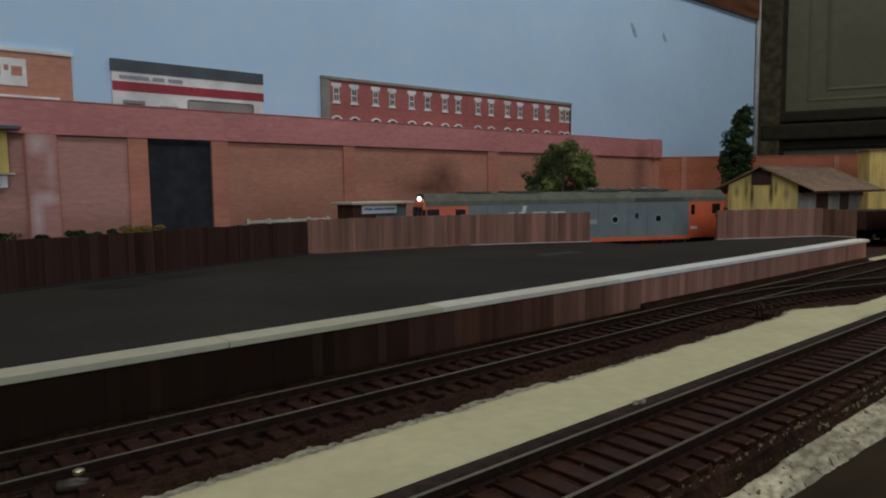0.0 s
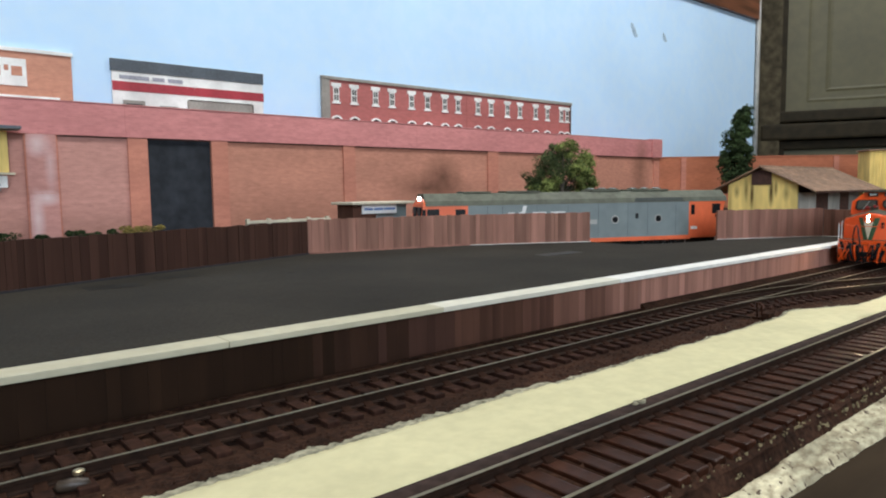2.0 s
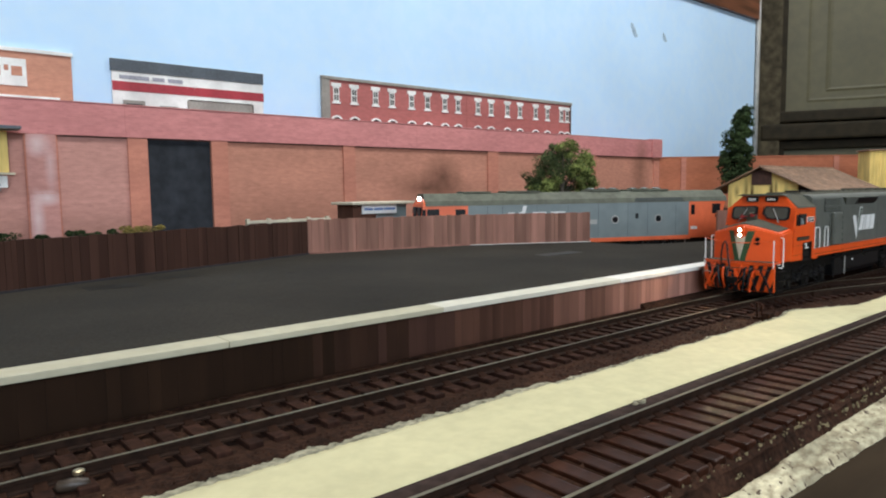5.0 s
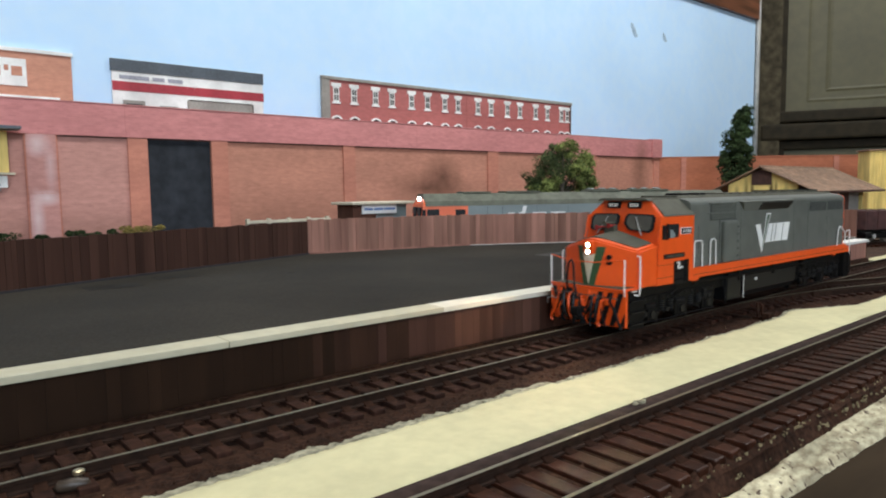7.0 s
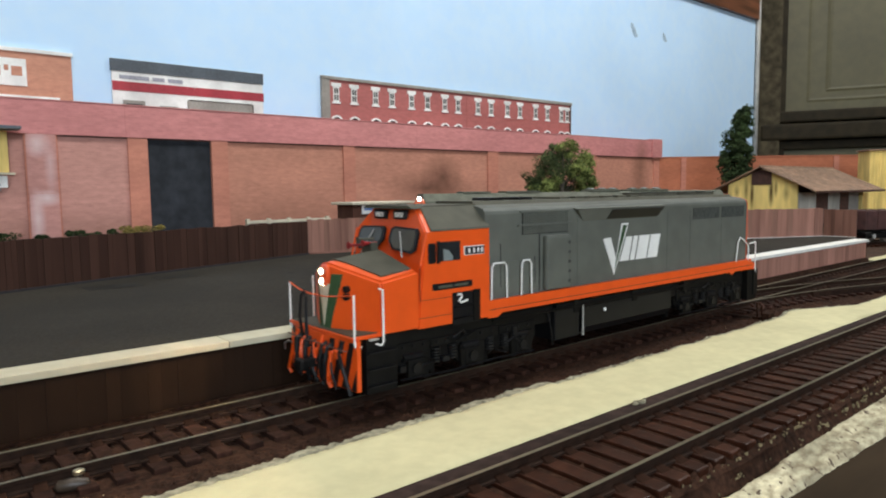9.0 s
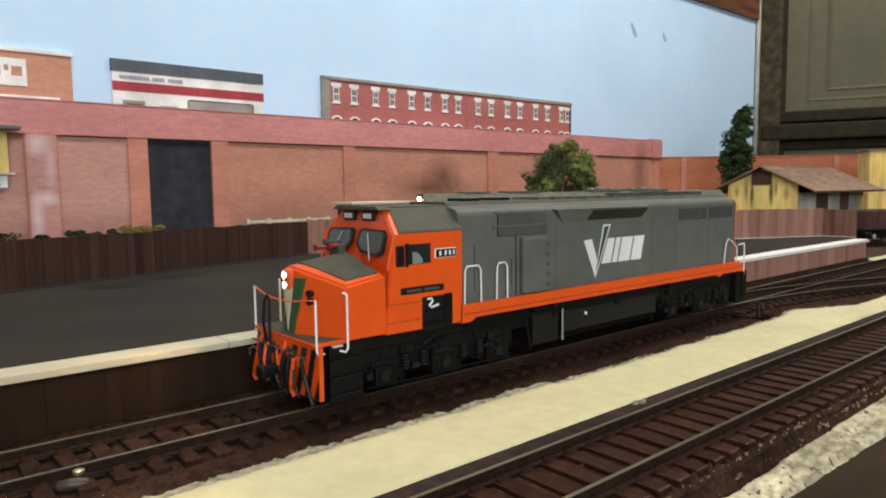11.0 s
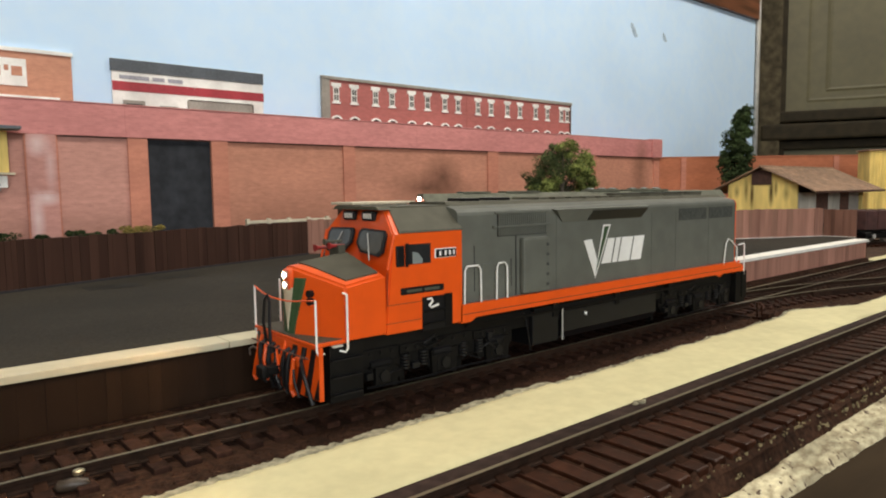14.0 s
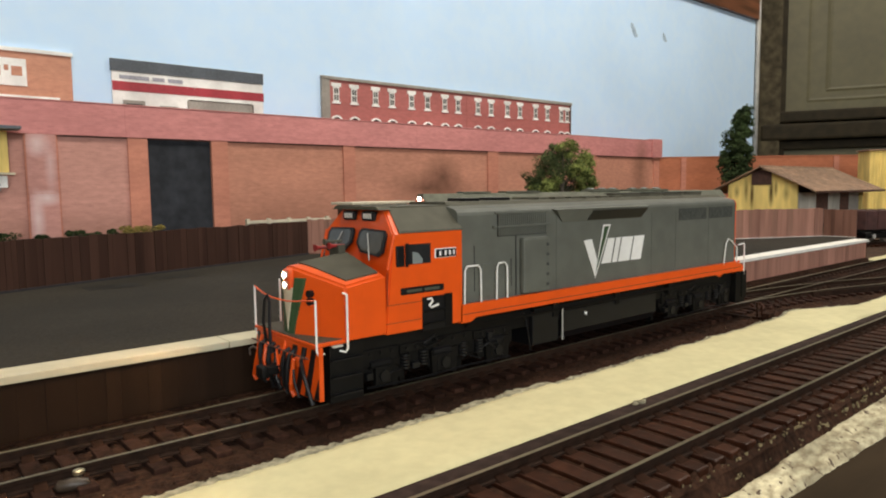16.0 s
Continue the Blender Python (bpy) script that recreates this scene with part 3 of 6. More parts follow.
def loose_ballast():
    """Uneven ballast clumps between and beside the sleepers, and a few pale chips."""
    rnd = random.Random(5)
    for name, m, n, lo, hi, label in (("ballast_clumps", M_BALLAST, 6500, 0.5, 1.6, "uneven dark ballast clumps along the tracks"), ("pale_chips", M_CREAM, 46, 0.2, 0.5, "scattered pale plaster chips on the ballast")):
        verts, faces = [], []
        for _ in range(n):
            x = rnd.uniform(-10, 420)
            if rnd.random() < 0.8:
                y = rnd.choice((rnd.uniform(122, 133), rnd.uniform(143, 156.5), rnd.uniform(160, 171)))
            else:
                y = rnd.choice((rnd.uniform(63, 69), rnd.uniform(72, 86)))
            r = rnd.uniform(lo, hi) * (0.8 if y < 90 else 0.55 if y < 135 else 0.9)
            z = -3.75 + r * 0.3
            o = len(verts)
            a0 = rnd.uniform(0, 6.28)
            for k in range(5):
                q = a0 + k * 1.2566
                rr = r * rnd.uniform(0.7, 1.25)
                verts.append(((x + math.cos(q) * rr) * MM, (y + math.sin(q) * rr) * MM, (z - r * 0.6) * MM))
            verts.append(((x + rnd.uniform(-0.3, 0.3) * r) * MM, (y + rnd.uniform(-0.3, 0.3) * r) * MM, (z + r * rnd.uniform(0.35, 0.8)) * MM))
            faces += [(o + k, o + (k + 1) % 5, o + 5) for k in range(5)]
        me = bpy.data.meshes.new(name)
        me.from_pydata(verts, [], faces)
        me.materials.append(m)
        for p in me.polygons:
            p.use_smooth = True
        tagged(new(name, me), label, "ballast", kind="stuff")


loose_ballast()


def turnout_timbers():
    """Long timbers that carry the diverging rails, from the main sleepers out to the near side."""
    t = thing("turnout_timbers", 0, 0, 0, 0, "dark brown turnout timbers under the diverging rails", "track", "model railway tracks")
    x = 298.0
    while x < 498:
        near = YA - 0.0013 * (min(x, 420) - 270) ** 2 - max(0, x - 420) * 0.30 - 15.5 + random.uniform(-0.4, 0.4)
        far = min(YA - 15.3, near + 31)
        bm = box(B(), -1.75, 1.75, near, far, -4.9, -2.55, 0.35)
        for o in (6.1,):
            hexa(bm, [(-1.2, near + o, -2.6), (1.2, near + o, -2.6), (0.9, near + o - 2.3, -2.6), (-0.9, near + o - 2.3, -2.6),
                      (-0.7, near + o, -1.0), (0.7, near + o, -1.0), (0.5, near + o - 0.6, -1.1), (-0.5, near + o - 0.6, -1.1)])
        ob = part("sleeper", bm, M_SLEEPERA, t)
        ob.matrix_local = pose(x * MM, 0, random.uniform(-0.08, 0.08) * MM)
        x += 6.6


turnout_timbers()


def turnout_fittings():
    t = thing("turnout_fittings", 330, 145, -2.5, 0, "check rails and tie bar of the turnout", "track")
    t.matrix_world = Matrix()
    for pts in (([(352, 156.3), (356, 155.9), (400, 155.9), (404, 156.3)]), ([(345, 131.2), (352, 129.8), (392, 116.4), (396, 114.6)])):
        part("check_rail", sweep(B(), pts, [(-0.4, -2.5), (0.4, -2.5), (0.4, -0.1), (-0.4, -0.1)]), M_RAIL, t, "short check rail")
    part("tie_bar", box(B(), 273, 274.6, 128, 165, -2.9, -2.2, 0.1), M_RAIL, t)
    part("point_box", box(B(), 276, 281, 121.5, 124.5, -3.9, -0.6, 0.3), M_BALLAST, t)


turnout_fittings()


def flake_field(name, spots, material, label, rnd):
    """Thin torn flakes (x, y, z, size) lying about in one mesh."""
    verts, faces = [], []
    for x, y, z, size in spots:
        n, o = rnd.choice((4, 5, 6)), len(verts)
        L, w, a0, th = size * rnd.uniform(0.4, 1.5), size * rnd.uniform(0.3, 0.7), rnd.uniform(-0.5, 0.5), rnd.uniform(0.25, 0.6)
        tx, ty = rnd.uniform(-0.25, 0.25), rnd.uniform(-0.3, 0.3)
        for lvl in (0, 1):
            for k in range(n):
                q = 2 * math.pi * k / n
                u, v = L * math.cos(q) * rnd.uniform(0.75, 1.15), w * math.sin(q) * rnd.uniform(0.75, 1.15)
                px, py = u * math.cos(a0) - v * math.sin(a0), u * math.sin(a0) + v * math.cos(a0)
                verts.append(((x + px) * MM, (y + py) * MM, (z - 0.4 + lvl * th + tx * px + ty * py) * MM))
        faces += [tuple(range(o + n, o + 2 * n))] + [(o + k, o + (k + 1) % n, o + n + (k + 1) % n, o + n + k) for k in range(n)]
    me = bpy.data.meshes.new(name)
    me.from_pydata(verts, [], faces)
    me.materials.append(material)
    for p in me.polygons:
        p.use_smooth = True
    tagged(new(name, me), label, "plaster", kind="stuff")


def plaster_flakes():
    """Torn flakes of plaster along the edges of the strip and crumbs at the sleeper ends."""
    rnd = random.Random(21)
    def rim(x):
        return strip_far(x) + 1.5 * (noise.noise((x * 0.09, 1, 0)) + 0.55 * noise.noise((x * 0.5, 1, 1)) + 0.28 * noise.noise((x * 1.7, 1, 2)))
    spots = []
    for x0, x1, n in ((60, 150, 36), (165, 190, 30), (262, 300, 40), (300, 335, 50), (150, 262, 14)):
        for _ in range(n):
            x = rnd.uniform(x0, x1)
            spots.append((x, rim(x) + rnd.uniform(-0.1, 0.75), -2.45 + rnd.uniform(-0.2, 0.3), 0.85))
    spots += [(rnd.uniform(140, 152), rnd.uniform(93.6, 95.0), -1.8, 1.5) for _ in range(5)]
    flake_field("plaster_flakes", spots, M_RIM, "torn cream plaster flakes along the strip edges", rnd)
    spots = [(rnd.uniform(95, 260), rnd.uniform(62.3, 63.5), -3.62, rnd.uniform(0.2, 0.6)) for _ in range(90)]
    spots += [(rnd.uniform(165, 225), rnd.uniform(61.0, 61.8), rnd.uniform(-6.4, -4.6), rnd.uniform(0.3, 0.9)) for _ in range(50)]
    spots += [(rnd.uniform(110, 160), rnd.uniform(60.6, 61.6), rnd.uniform(-6.8, -5.4), rnd.uniform(0.2, 0.4)) for _ in range(20)]
    flake_field("plaster_crumbs", spots, M_FLECK, "dull plaster crumbs at the sleeper ends and on the shoulder", rnd)


plaster_flakes()


# ---- platform ----
BACK = [(-140, 262), (-60, 290), (33, 324), (80, 341), (140, 361), (206, 383), (265, 371), (323, 357), (364, 335), (404, 312), (444, 283), (483, 254), (525, 232), (567, 211)]
EDGE = BACK[:10] + [(402, 278), (420, 265), (446, 256), (470, 251)] + BACK[11:]  # notched beside the standing locomotive


# dim to bright along the wall: its lighting is carried by plank colours
WALL_LIGHT_STEPS = [M_PLANKD, M_PLANKD, M_PLANKQ, M_PLANK, M_PLANKR, M_PLANKM, M_PLANKS, M_PLANKT, M_PLANKF]


def platform():
    p = thing("platform", 200, 173, -4, 0, "low station platform with dark asphalt top and white edge", "platform", kind="structure")
    p.matrix_world = Matrix()
    poly = [(-140, 180), (549, 182), (569, 186), (569, 211)] + EDGE[::-1][1:]
    part("platform_top", prism(B(), poly, -4, 12.0, "z"), M_ASPHALT, p, "dark grey asphalt surface")
    x = -140
    # segment colours carry the light along the edge, dim first, white last
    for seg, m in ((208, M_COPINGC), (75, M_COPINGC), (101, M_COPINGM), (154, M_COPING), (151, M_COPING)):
        part("coping", box(B(), x + 0.1, x + seg - 0.1, 171.6, 180.6 + 0.002 * max(0, x), 10.5, 12.35 + random.uniform(-0.05, 0.05), 0.25), m, p, "white edge strip" if m is M_COPING else "white edge strip in a dim cream tone" if m is M_COPINGM else "white edge strip in a dim yellow tone")
        x += seg
    # black strip that draws the shade under the coping
    part("coping_shade_strip", box(B(), -140, 549, 173.6, 180, 9.9, 10.6), M_DARKLINE, p)
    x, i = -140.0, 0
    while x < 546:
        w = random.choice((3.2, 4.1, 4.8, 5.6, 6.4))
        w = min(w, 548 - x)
        part("plank", box(B(), x, x + w - 0.04, 173.4 + random.uniform(-0.04, 0.04), 179.8, -4.2, 10.2), WALL_LIGHT_STEPS[max(0, min(8, round((x - 60) / 26 + random.uniform(-0.6, 0.6))))], p)
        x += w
    part("end_wall", box(B(), 548, 550, 173.6, 182, -4.2, 10.2), M_PLANK, p)
    part("footing", box(B(), -140, 262, 171.8, 173.3, -4.4, -3.1, 0.2), M_BALLAST, p)
    part("footing", prism(B(), [(169.8, -4.2), (173.3, -4.2), (173.3, -1.0), (171.9, -1.5)], 262, 548, "x"), M_BALLAST, p, "ballast banked against the wall foot")
    for x, y, w, h, m in ((62, 305, 22, 14, M_PATCH), (95, 322, 18, 9, M_PATCH), (300, 262, 34, 12, M_SCRAPE), (150, 300, 3, 2, M_PATCH)):
        part("patch", box(B(), x, x + w, y, y + h, 11.9, 12.06), m, p, "smoother repair patch")
    return p


platform()


def fence(name, line, z0, z1, material, label, step=3.6):
    f = thing(name, 0, 0, 0, 0, label, "fence", "platform fences")
    for a, b in zip(line, line[1:]):
        L = math.hypot(b[0] - a[0], b[1] - a[1])
        ang = math.atan2(b[1] - a[1], b[0] - a[0])
        cuts = [0.0]
        while cuts[-1] < L - step * 0.5:
            cuts.append(min(L, cuts[-1] + step * random.uniform(0.6, 1.7)))
        cuts[-1] = L
        for u0, u1 in zip(cuts, cuts[1:]):
            m = material if material is not M_PLANKF or random.random() < 0.68 else M_PLANKG
            ob = part("plank", box(B(), 0.05, u1 - u0 - 0.05, -0.7 + random.uniform(-0.25, 0.2), 0.7, z0, z1 + random.uniform(-0.4, 0.25)), m, f)
            ob.matrix_local = pose((a[0] + math.cos(ang) * u0) * MM, (a[1] + math.sin(ang) * u0) * MM, 0, 0, random.uniform(-0.35, 0.35), math.degrees(ang) + random.uniform(-1.5, 1.5))
        r = part("rail", box(B(), 0, L, -1.5, -0.72, z0, z0 + (0.9 if a[0] < 300 else 0.4)), M_DARKLINE if a[0] < 200 else M_PLANKF if a[0] < 300 else M_COPING, f)
        r.matrix_local = pose(a[0] * MM, a[1] * MM, 0, 0, 0, math.degrees(ang))
        r2 = part("rail", box(B(), 0, L, 0.75, 1.8, z1 - 5, z1 - 3), M_PLANK, f)
        r2.matrix_local = pose(a[0] * MM, a[1] * MM, 0, 0, 0, math.degrees(ang))
    return f


# left fence dim, right fences bright: the light is in the timber colours
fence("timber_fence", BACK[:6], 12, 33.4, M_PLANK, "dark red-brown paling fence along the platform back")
fence("timber_fence", BACK[5:10], 12, 34.2, M_PLANKF, "red-brown paling fence along the platform back, brightness put into its colour")
fence("timber_fence", BACK[11:], 12, 34.2, M_PLANKF, "pinkish paling fence at the platform end, brightness put into its colour")
fence("timber_fence", [(568.5, 210), (569, 187)], 12, 33.2, M_PLANKT, "short brown return of the platform fence")

# ---- brick warehouse wall ----


def warehouse_wall():
    w = thing("warehouse_wall", 800, 1000, -4, 0, "long red brick warehouse wall with pilasters and pink parapet", "wall", kind="structure")
    w.matrix_world = Matrix()
    b = B()
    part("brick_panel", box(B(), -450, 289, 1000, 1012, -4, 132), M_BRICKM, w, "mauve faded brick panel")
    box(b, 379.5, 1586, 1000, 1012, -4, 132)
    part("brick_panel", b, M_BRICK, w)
    x = -450
    for x1 in (260, 700, 770, 1586):
        part("parapet", box(B(), x, x1, 995.5, 1012, 130.5, 174.0 + random.uniform(-0.6, 0.6), 0.4), M_PARAPET, w, "faded pink brick parapet band")
        x = x1
    part("coping", box(B(), -450, 1588, 994.6, 1013, 174.2, 175.4), M_PARAPET, w)
    part("parapet_post", box(B(), 1546, 1590, 991.5, 1013.5, 130.5, 178.5, 0.6), M_PARAPET, w, "raised parapet end post")
    # the parapet's shade on the brick, laid on as a dark strip
    part("shadow_strip", box(B(), 168, 1586, 998.6, 999.9, 128.8, 130.4), M_BROWNDK, w, "dark strip drawing the shade under the parapet")
    for a, c in ((138, 176), (262, 288.6), (379.7, 405), (610, 634), (955, 985), (1290, 1316), (1560, 1586)):
        part("pilaster", box(B(), a, c, 996.6, 1000, -4, 130.4, 0.3), M_PILASTER, w)
    part("pilaster", box(B(), 140, 174, 993.8, 996.5, -4, 54, 0.3), M_BRICKW, w, "stepped lower pilaster")
    part("pilaster", box(B(), 140, 174, 995.4, 996.5, 54.3, 130.4, 0.3), M_BRICKW, w)
    d = part("door", box(B(), 289.2, 379.3, 1001.5, 1006, -4, 129.5), M_CHARCOAL, w, "charcoal roller door")
    part("top_track", box(B(), 290, 378.6, 1000.2, 1001.6, 124, 129, 0.4), M_CHARCOAL, d)
    # painted glint: a pale strip near the door's top edge
    part("glint", box(B(), 350, 372, 1000.6, 1000.9, 126, 127.2), M_GREYSH, d, "pale strip drawn as a glint")
    return w


warehouse_wall()


def wall_fittings():
    k = thing("loading_canopy", 60, 985, 120, 0, "cream loading bay panel under a dark flat canopy", "canopy")
    part("canopy", box(B(), -200, 72, -24, 8, 13, 17, 0.5), M_DKGREY, k, "dark green-grey flat canopy")
    part("panel", box(B(), -120, 60, 6, 11, -39, 12.8, 0.5), M_YELLOW, k, "cream yellow panel")
    part("sill", box(B(), -120, 66, 3, 11, -42, -39.3, 0.4), M_CREAMP, k)
    s = thing("wall_notice", 60, 998, 70, 0, "white notice board on the brick wall", "sign")
    part("board", box(B(), -70, 58, -3, -1, -8, 7, 0.3), M_WHITE, s)
    part("ink", box(B(), 20, 50, -3.4, -3, -6, -3), M_INK, s)
    part("frame", box(B(), -70, 50, -4, -1.1, -12, -9), M_GREYSH, s)


wall_fittings()


def low_wall():
    ang = math.degrees(math.atan2(-0.64, 0.768))
    w = thing("boundary_wall", 1588, 1004, -4, ang, "low orange-brown brick boundary wall with piers", "wall", kind="structure")
    part("brick_panel", box(B(), 0, 900, 0, 10, 0, 134), M_BRICK2, w)
    part("coping", box(B(), 0, 900, -1.5, 11, 134, 137, 0.4), M_BRICK2, w)
    for u in (62, 470):
        part("pier", box(B(), u, u + 14, -4, 0, 0, 134, 0.4), M_PILASTER, w)
    return w


low_wall()

# ---- backdrop ----


def backdrop():
    b = thing("backdrop", 800, 1032, -4, 0, "pale blue painted sky board", "backdrop", kind="structure")
    b.matrix_world = Matrix()
    part("sky_board", box(B(), -450, 2182, 1032, 1042, -30, 582), M_SKY, b)
    for x, z, r in ((1516, 454, 24), (1656, 458, 20)):
        bm = B()
        n = 15
        vs = []
        for k in range(n):
            a = 2 * math.pi * k / n
            rr = r * (0.45 + 0.9 * abs(noise.noise((x, k * 0.9, z))))
            vs.append((x + rr * 0.62 * math.cos(a) - 0.3 * rr * math.sin(a), z + rr * math.sin(a)))
        prism(bm, vs, 1031.2, 1031.9, "y")
        part("patch", bm, M_SCUFF, b, "blue-grey scuffed patch")
    solid("top_beam", box(B(), -450, 2185, 1020, 1060, 582.5, 760, 3), M_WOOD, "brown varnished timber beam over the backdrop", "beam", "structure")
    solid("pole", tube(B(), [(2189, 1026, -30), (2189, 1026, 900)], 7, 16), M_POLE, "pale grey vertical pole at the backdrop end", "pole", smooth=True)


backdrop()


def window_unit(parent, x, z, w, h, y):
    win = part("window", box(B(), x - w / 2, x + w / 2, y - 1.0, y - 0.2, z - h / 2, z + h / 2, 0.1), M_WHITE, parent, "white sash window")
    for i in (0, 1):
        for j in (0, 1):
            cx, cz = x + (i - 0.5) * w * 0.40, z + (j - 0.5) * h * 0.44
            part("pane", box(B(), cx - w * 0.155, cx + w * 0.155, y - 1.25, y - 1.02, cz - h * 0.18, cz + h * 0.18), M_PANE, win)
    part("lintel", box(B(), x - w * 0.82, x + w * 0.82, y - 1.6, y - 0.2, z + h / 2, z + h / 2 + 6.5, 0.2), M_WHITE, win)
    part("sill", box(B(), x - w * 0.72, x + w * 0.72, y - 1.8, y - 0.2, z - h / 2 - 3, z - h / 2, 0.2), M_WHITE, win)


def terrace():
    t = thing("terrace_flat", 0, 0, 0, 0, "low-relief red brick terrace with white sash windows", "building")
    y = 1028
    part("wall", box(B(), 591, 925, y, y + 3.8, 100, 247), M_TERRACE, t)
    part("wall", box(B(), 925, 1254, y - 0.8, y + 3.8, 100, 247), M_TERRACE, t)
    part("end_pier", box(B(), 588, 604, y - 2, y + 3.8, 100, 249), M_GREYSH, t, "grey stone end pier")
    part("roof", box(B(), 588, 926, y - 3, y + 3.8, 246.6, 252, 0.5), M_GREYSH, t, "grey roof edge")
    part("roof", box(B(), 922, 1257, y - 3.6, y + 3.8, 246.6, 253, 0.5), M_GREYSH, t, "grey roof edge")
    part("downpipe", box(B(), 1250, 1254, y - 3, y - 0.9, 100, 247), M_BROWNDK, t)
    for x in (617, 654, 700, 737, 783, 822, 866, 901, 955, 993, 1042, 1081, 1132, 1172, 1221, 1243):
        window_unit(t, x - 1.5 * (x > 1240), 222, 12, 26, y - (0.9 if x > 925 else 0))
        bm = B()
        cx, n = x - 1.5 * (x > 1240), 10
        prism(bm, [(cx + 12 * math.cos(math.pi * k / n), 175.5 + 10 * math.sin(math.pi * k / n)) for k in range(n + 1)], y - 2.2, y - 0.3, "y")
        part("arch", bm, M_WHITE, t)
        bm = B()
        prism(bm, [(cx + 8 * math.cos(math.pi * k / n), 175.5 + 7 * math.sin(math.pi * k / n)) for k in range(n + 1)], y - 2.6, y - 2.25, "y")
        part("pane", bm, M_GLASSDK, t)
    return t


terrace()


def shop():
    s = thing("shop_flat", 0, 0, 0, 0, "white low-relief shop with grey and red bands", "building")
    y = 1028
    part("wall", box(B(), 254, 480, y, y + 3.8, 100, 226), M_WHITE, s, "white wall")
    part("fascia", box(B(), 253, 481, y - 1.2, y + 3.8, 226, 243, 0.3), M_DKGREY, s, "dark grey parapet band")
    part("band", box(B(), 254, 481, y - 0.7, y - 0.1, 199, 212), M_RED, s, "dark red band")
    part("awning", box(B(), 358, 462, y - 1.6, y - 0.1, 168, 193, 3), M_GREYSH, s, "grey shutter")
    w = part("window", box(B(), 267, 297, y - 1.0, y - 0.1, 168, 186, 0.8), M_GREYSH, s)
    part("pane", box(B(), 272, 293, y - 1.3, y - 1.05, 166, 181), M_GLASSDK, w)
    part("panel", box(B(), 318, 344, y - 1.0, y - 0.1, 166, 181, 0.8), M_GREYSH, s)
    x = 264
    for wd in (40, 17, 21):
        part("bar", box(B(), x, x + wd, y - 0.6, y - 0.1, 215.5, 221), M_INK, s, "plain grey bar")
        x += wd + 5
    return s


shop()


def salmon_shop():
    s = thing("brick_shop_flat", 0, 0, 0, 0, "salmon brick low-relief shop with white coping", "building")
    y = 1028
    part("wall", box(B(), -100, 204, y, y + 3.8, 100, 238), M_SALMON, s)
    part("coping", box(B(), -102, 206, y - 2, y + 3.8, 238, 243, 0.4), M_WHITE, s, "white coping")
    g = part("sign", box(B(), 40, 151, y - 1.2, y - 0.1, 194, 229, 0.3), M_WHITE, s, "white sign board")
    for x0, x1, z0, z1 in ((112, 122, 206, 218), (126, 131, 213, 220), (134, 146, 207, 219)):
        part("mark", box(B(), x0, x1, y - 1.5, y - 1.25, z0, z1, 0.2), M_SALMON, g, "orange mark")
    part("awning", box(B(), -100, 188, y - 2.5, y - 0.1, 178.5, 182, 0.5), M_WHITE, s)
    return s


salmon_shop()


# ---- goods shed, shelter and yard ----


def goods_shed():
    s = thing("goods_shed", 958, 438, -4, 0, "yellow goods shed with rusty brown tin roof", "shed")
    L, hw, ez, rz = 248, 48.6, 59.5, 82.5
    bm = B()
    prism(bm, [(-hw, 0), (hw, 0), (hw, ez - 1), (0, rz - 2.6), (-hw, ez - 1)], 0, 4, "x")
    part("gable_wall", bm, M_GABLE, s, "stained yellow gable wall")
    prism(b2 := B(), [(-hw, 0), (hw, 0), (hw, ez - 1), (0, rz - 2.6), (-hw, ez - 1)], L - 4, L, "x")
    part("gable_wall", b2, M_YELLOW, s)
    part("vent", prism(B(), [(-14, 58), (14, 58), (14, 74.5), (0, rz - 2.8), (-14, 74.5)], -1.2, -0.1, "x"), M_BROWNDK, s, "dark brown vent boards")
    part("side_wall", box(B(), 4, L - 4, hw - 4, hw, 0, ez - 2), M_YELLOW, s)
    part("side_wall", box(B(), 4, L - 4, -hw + 14, -hw + 18, 0, ez - 1), M_BROWNDK, s, "dark recessed side wall")
    x = 4
    for w, m in ((62, M_DOORGREY), (44, M_BROWNDK), (44, M_DOORGREY), (36, M_BROWNDK), (42, M_GREYSH)):
        part("door", box(B(), x, x + w - 1, -hw, -hw + 3, 0, 46.5, 0.5), m, s, "plain boarded door")
        x += w
    for sgn in (-1, 1):
        bm = B()
        hexa(bm, [(-8, 0, rz), (-8, sgn * 77, 46.5), (L + 8, sgn * 77, 46.5), (L + 8, 0, rz),
                  (-8, 0, rz + 1.6), (-8, sgn * 77, 48.1), (L + 8, sgn * 77, 48.1), (L + 8, 0, rz + 1.6)])
        r = part("roof", bm, M_ROOFRUST, s, "rusty tin roof slope")
        n = 44
        for i in range(n):
            u = -6 + (L + 12) * i / (n - 1)
            part("rib", tube(B(), [(u, 0, rz + 1.7), (u, sgn * 76.5, 48.3)], 0.55, 5), M_ROOFRUST, r)
        part("fascia", box(B(), -8, L + 8, sgn * 77 - 0.8, sgn * 77 + 0.8, 45.6, 48.6), M_BROWNDK, s)
    part("ridge_cap", tube(B(), [(-8, 0, rz + 1.6), (L + 8, 0, rz + 1.6)], 1.6, 8), M_ROOFRUST, s)
    return s


goods_shed()


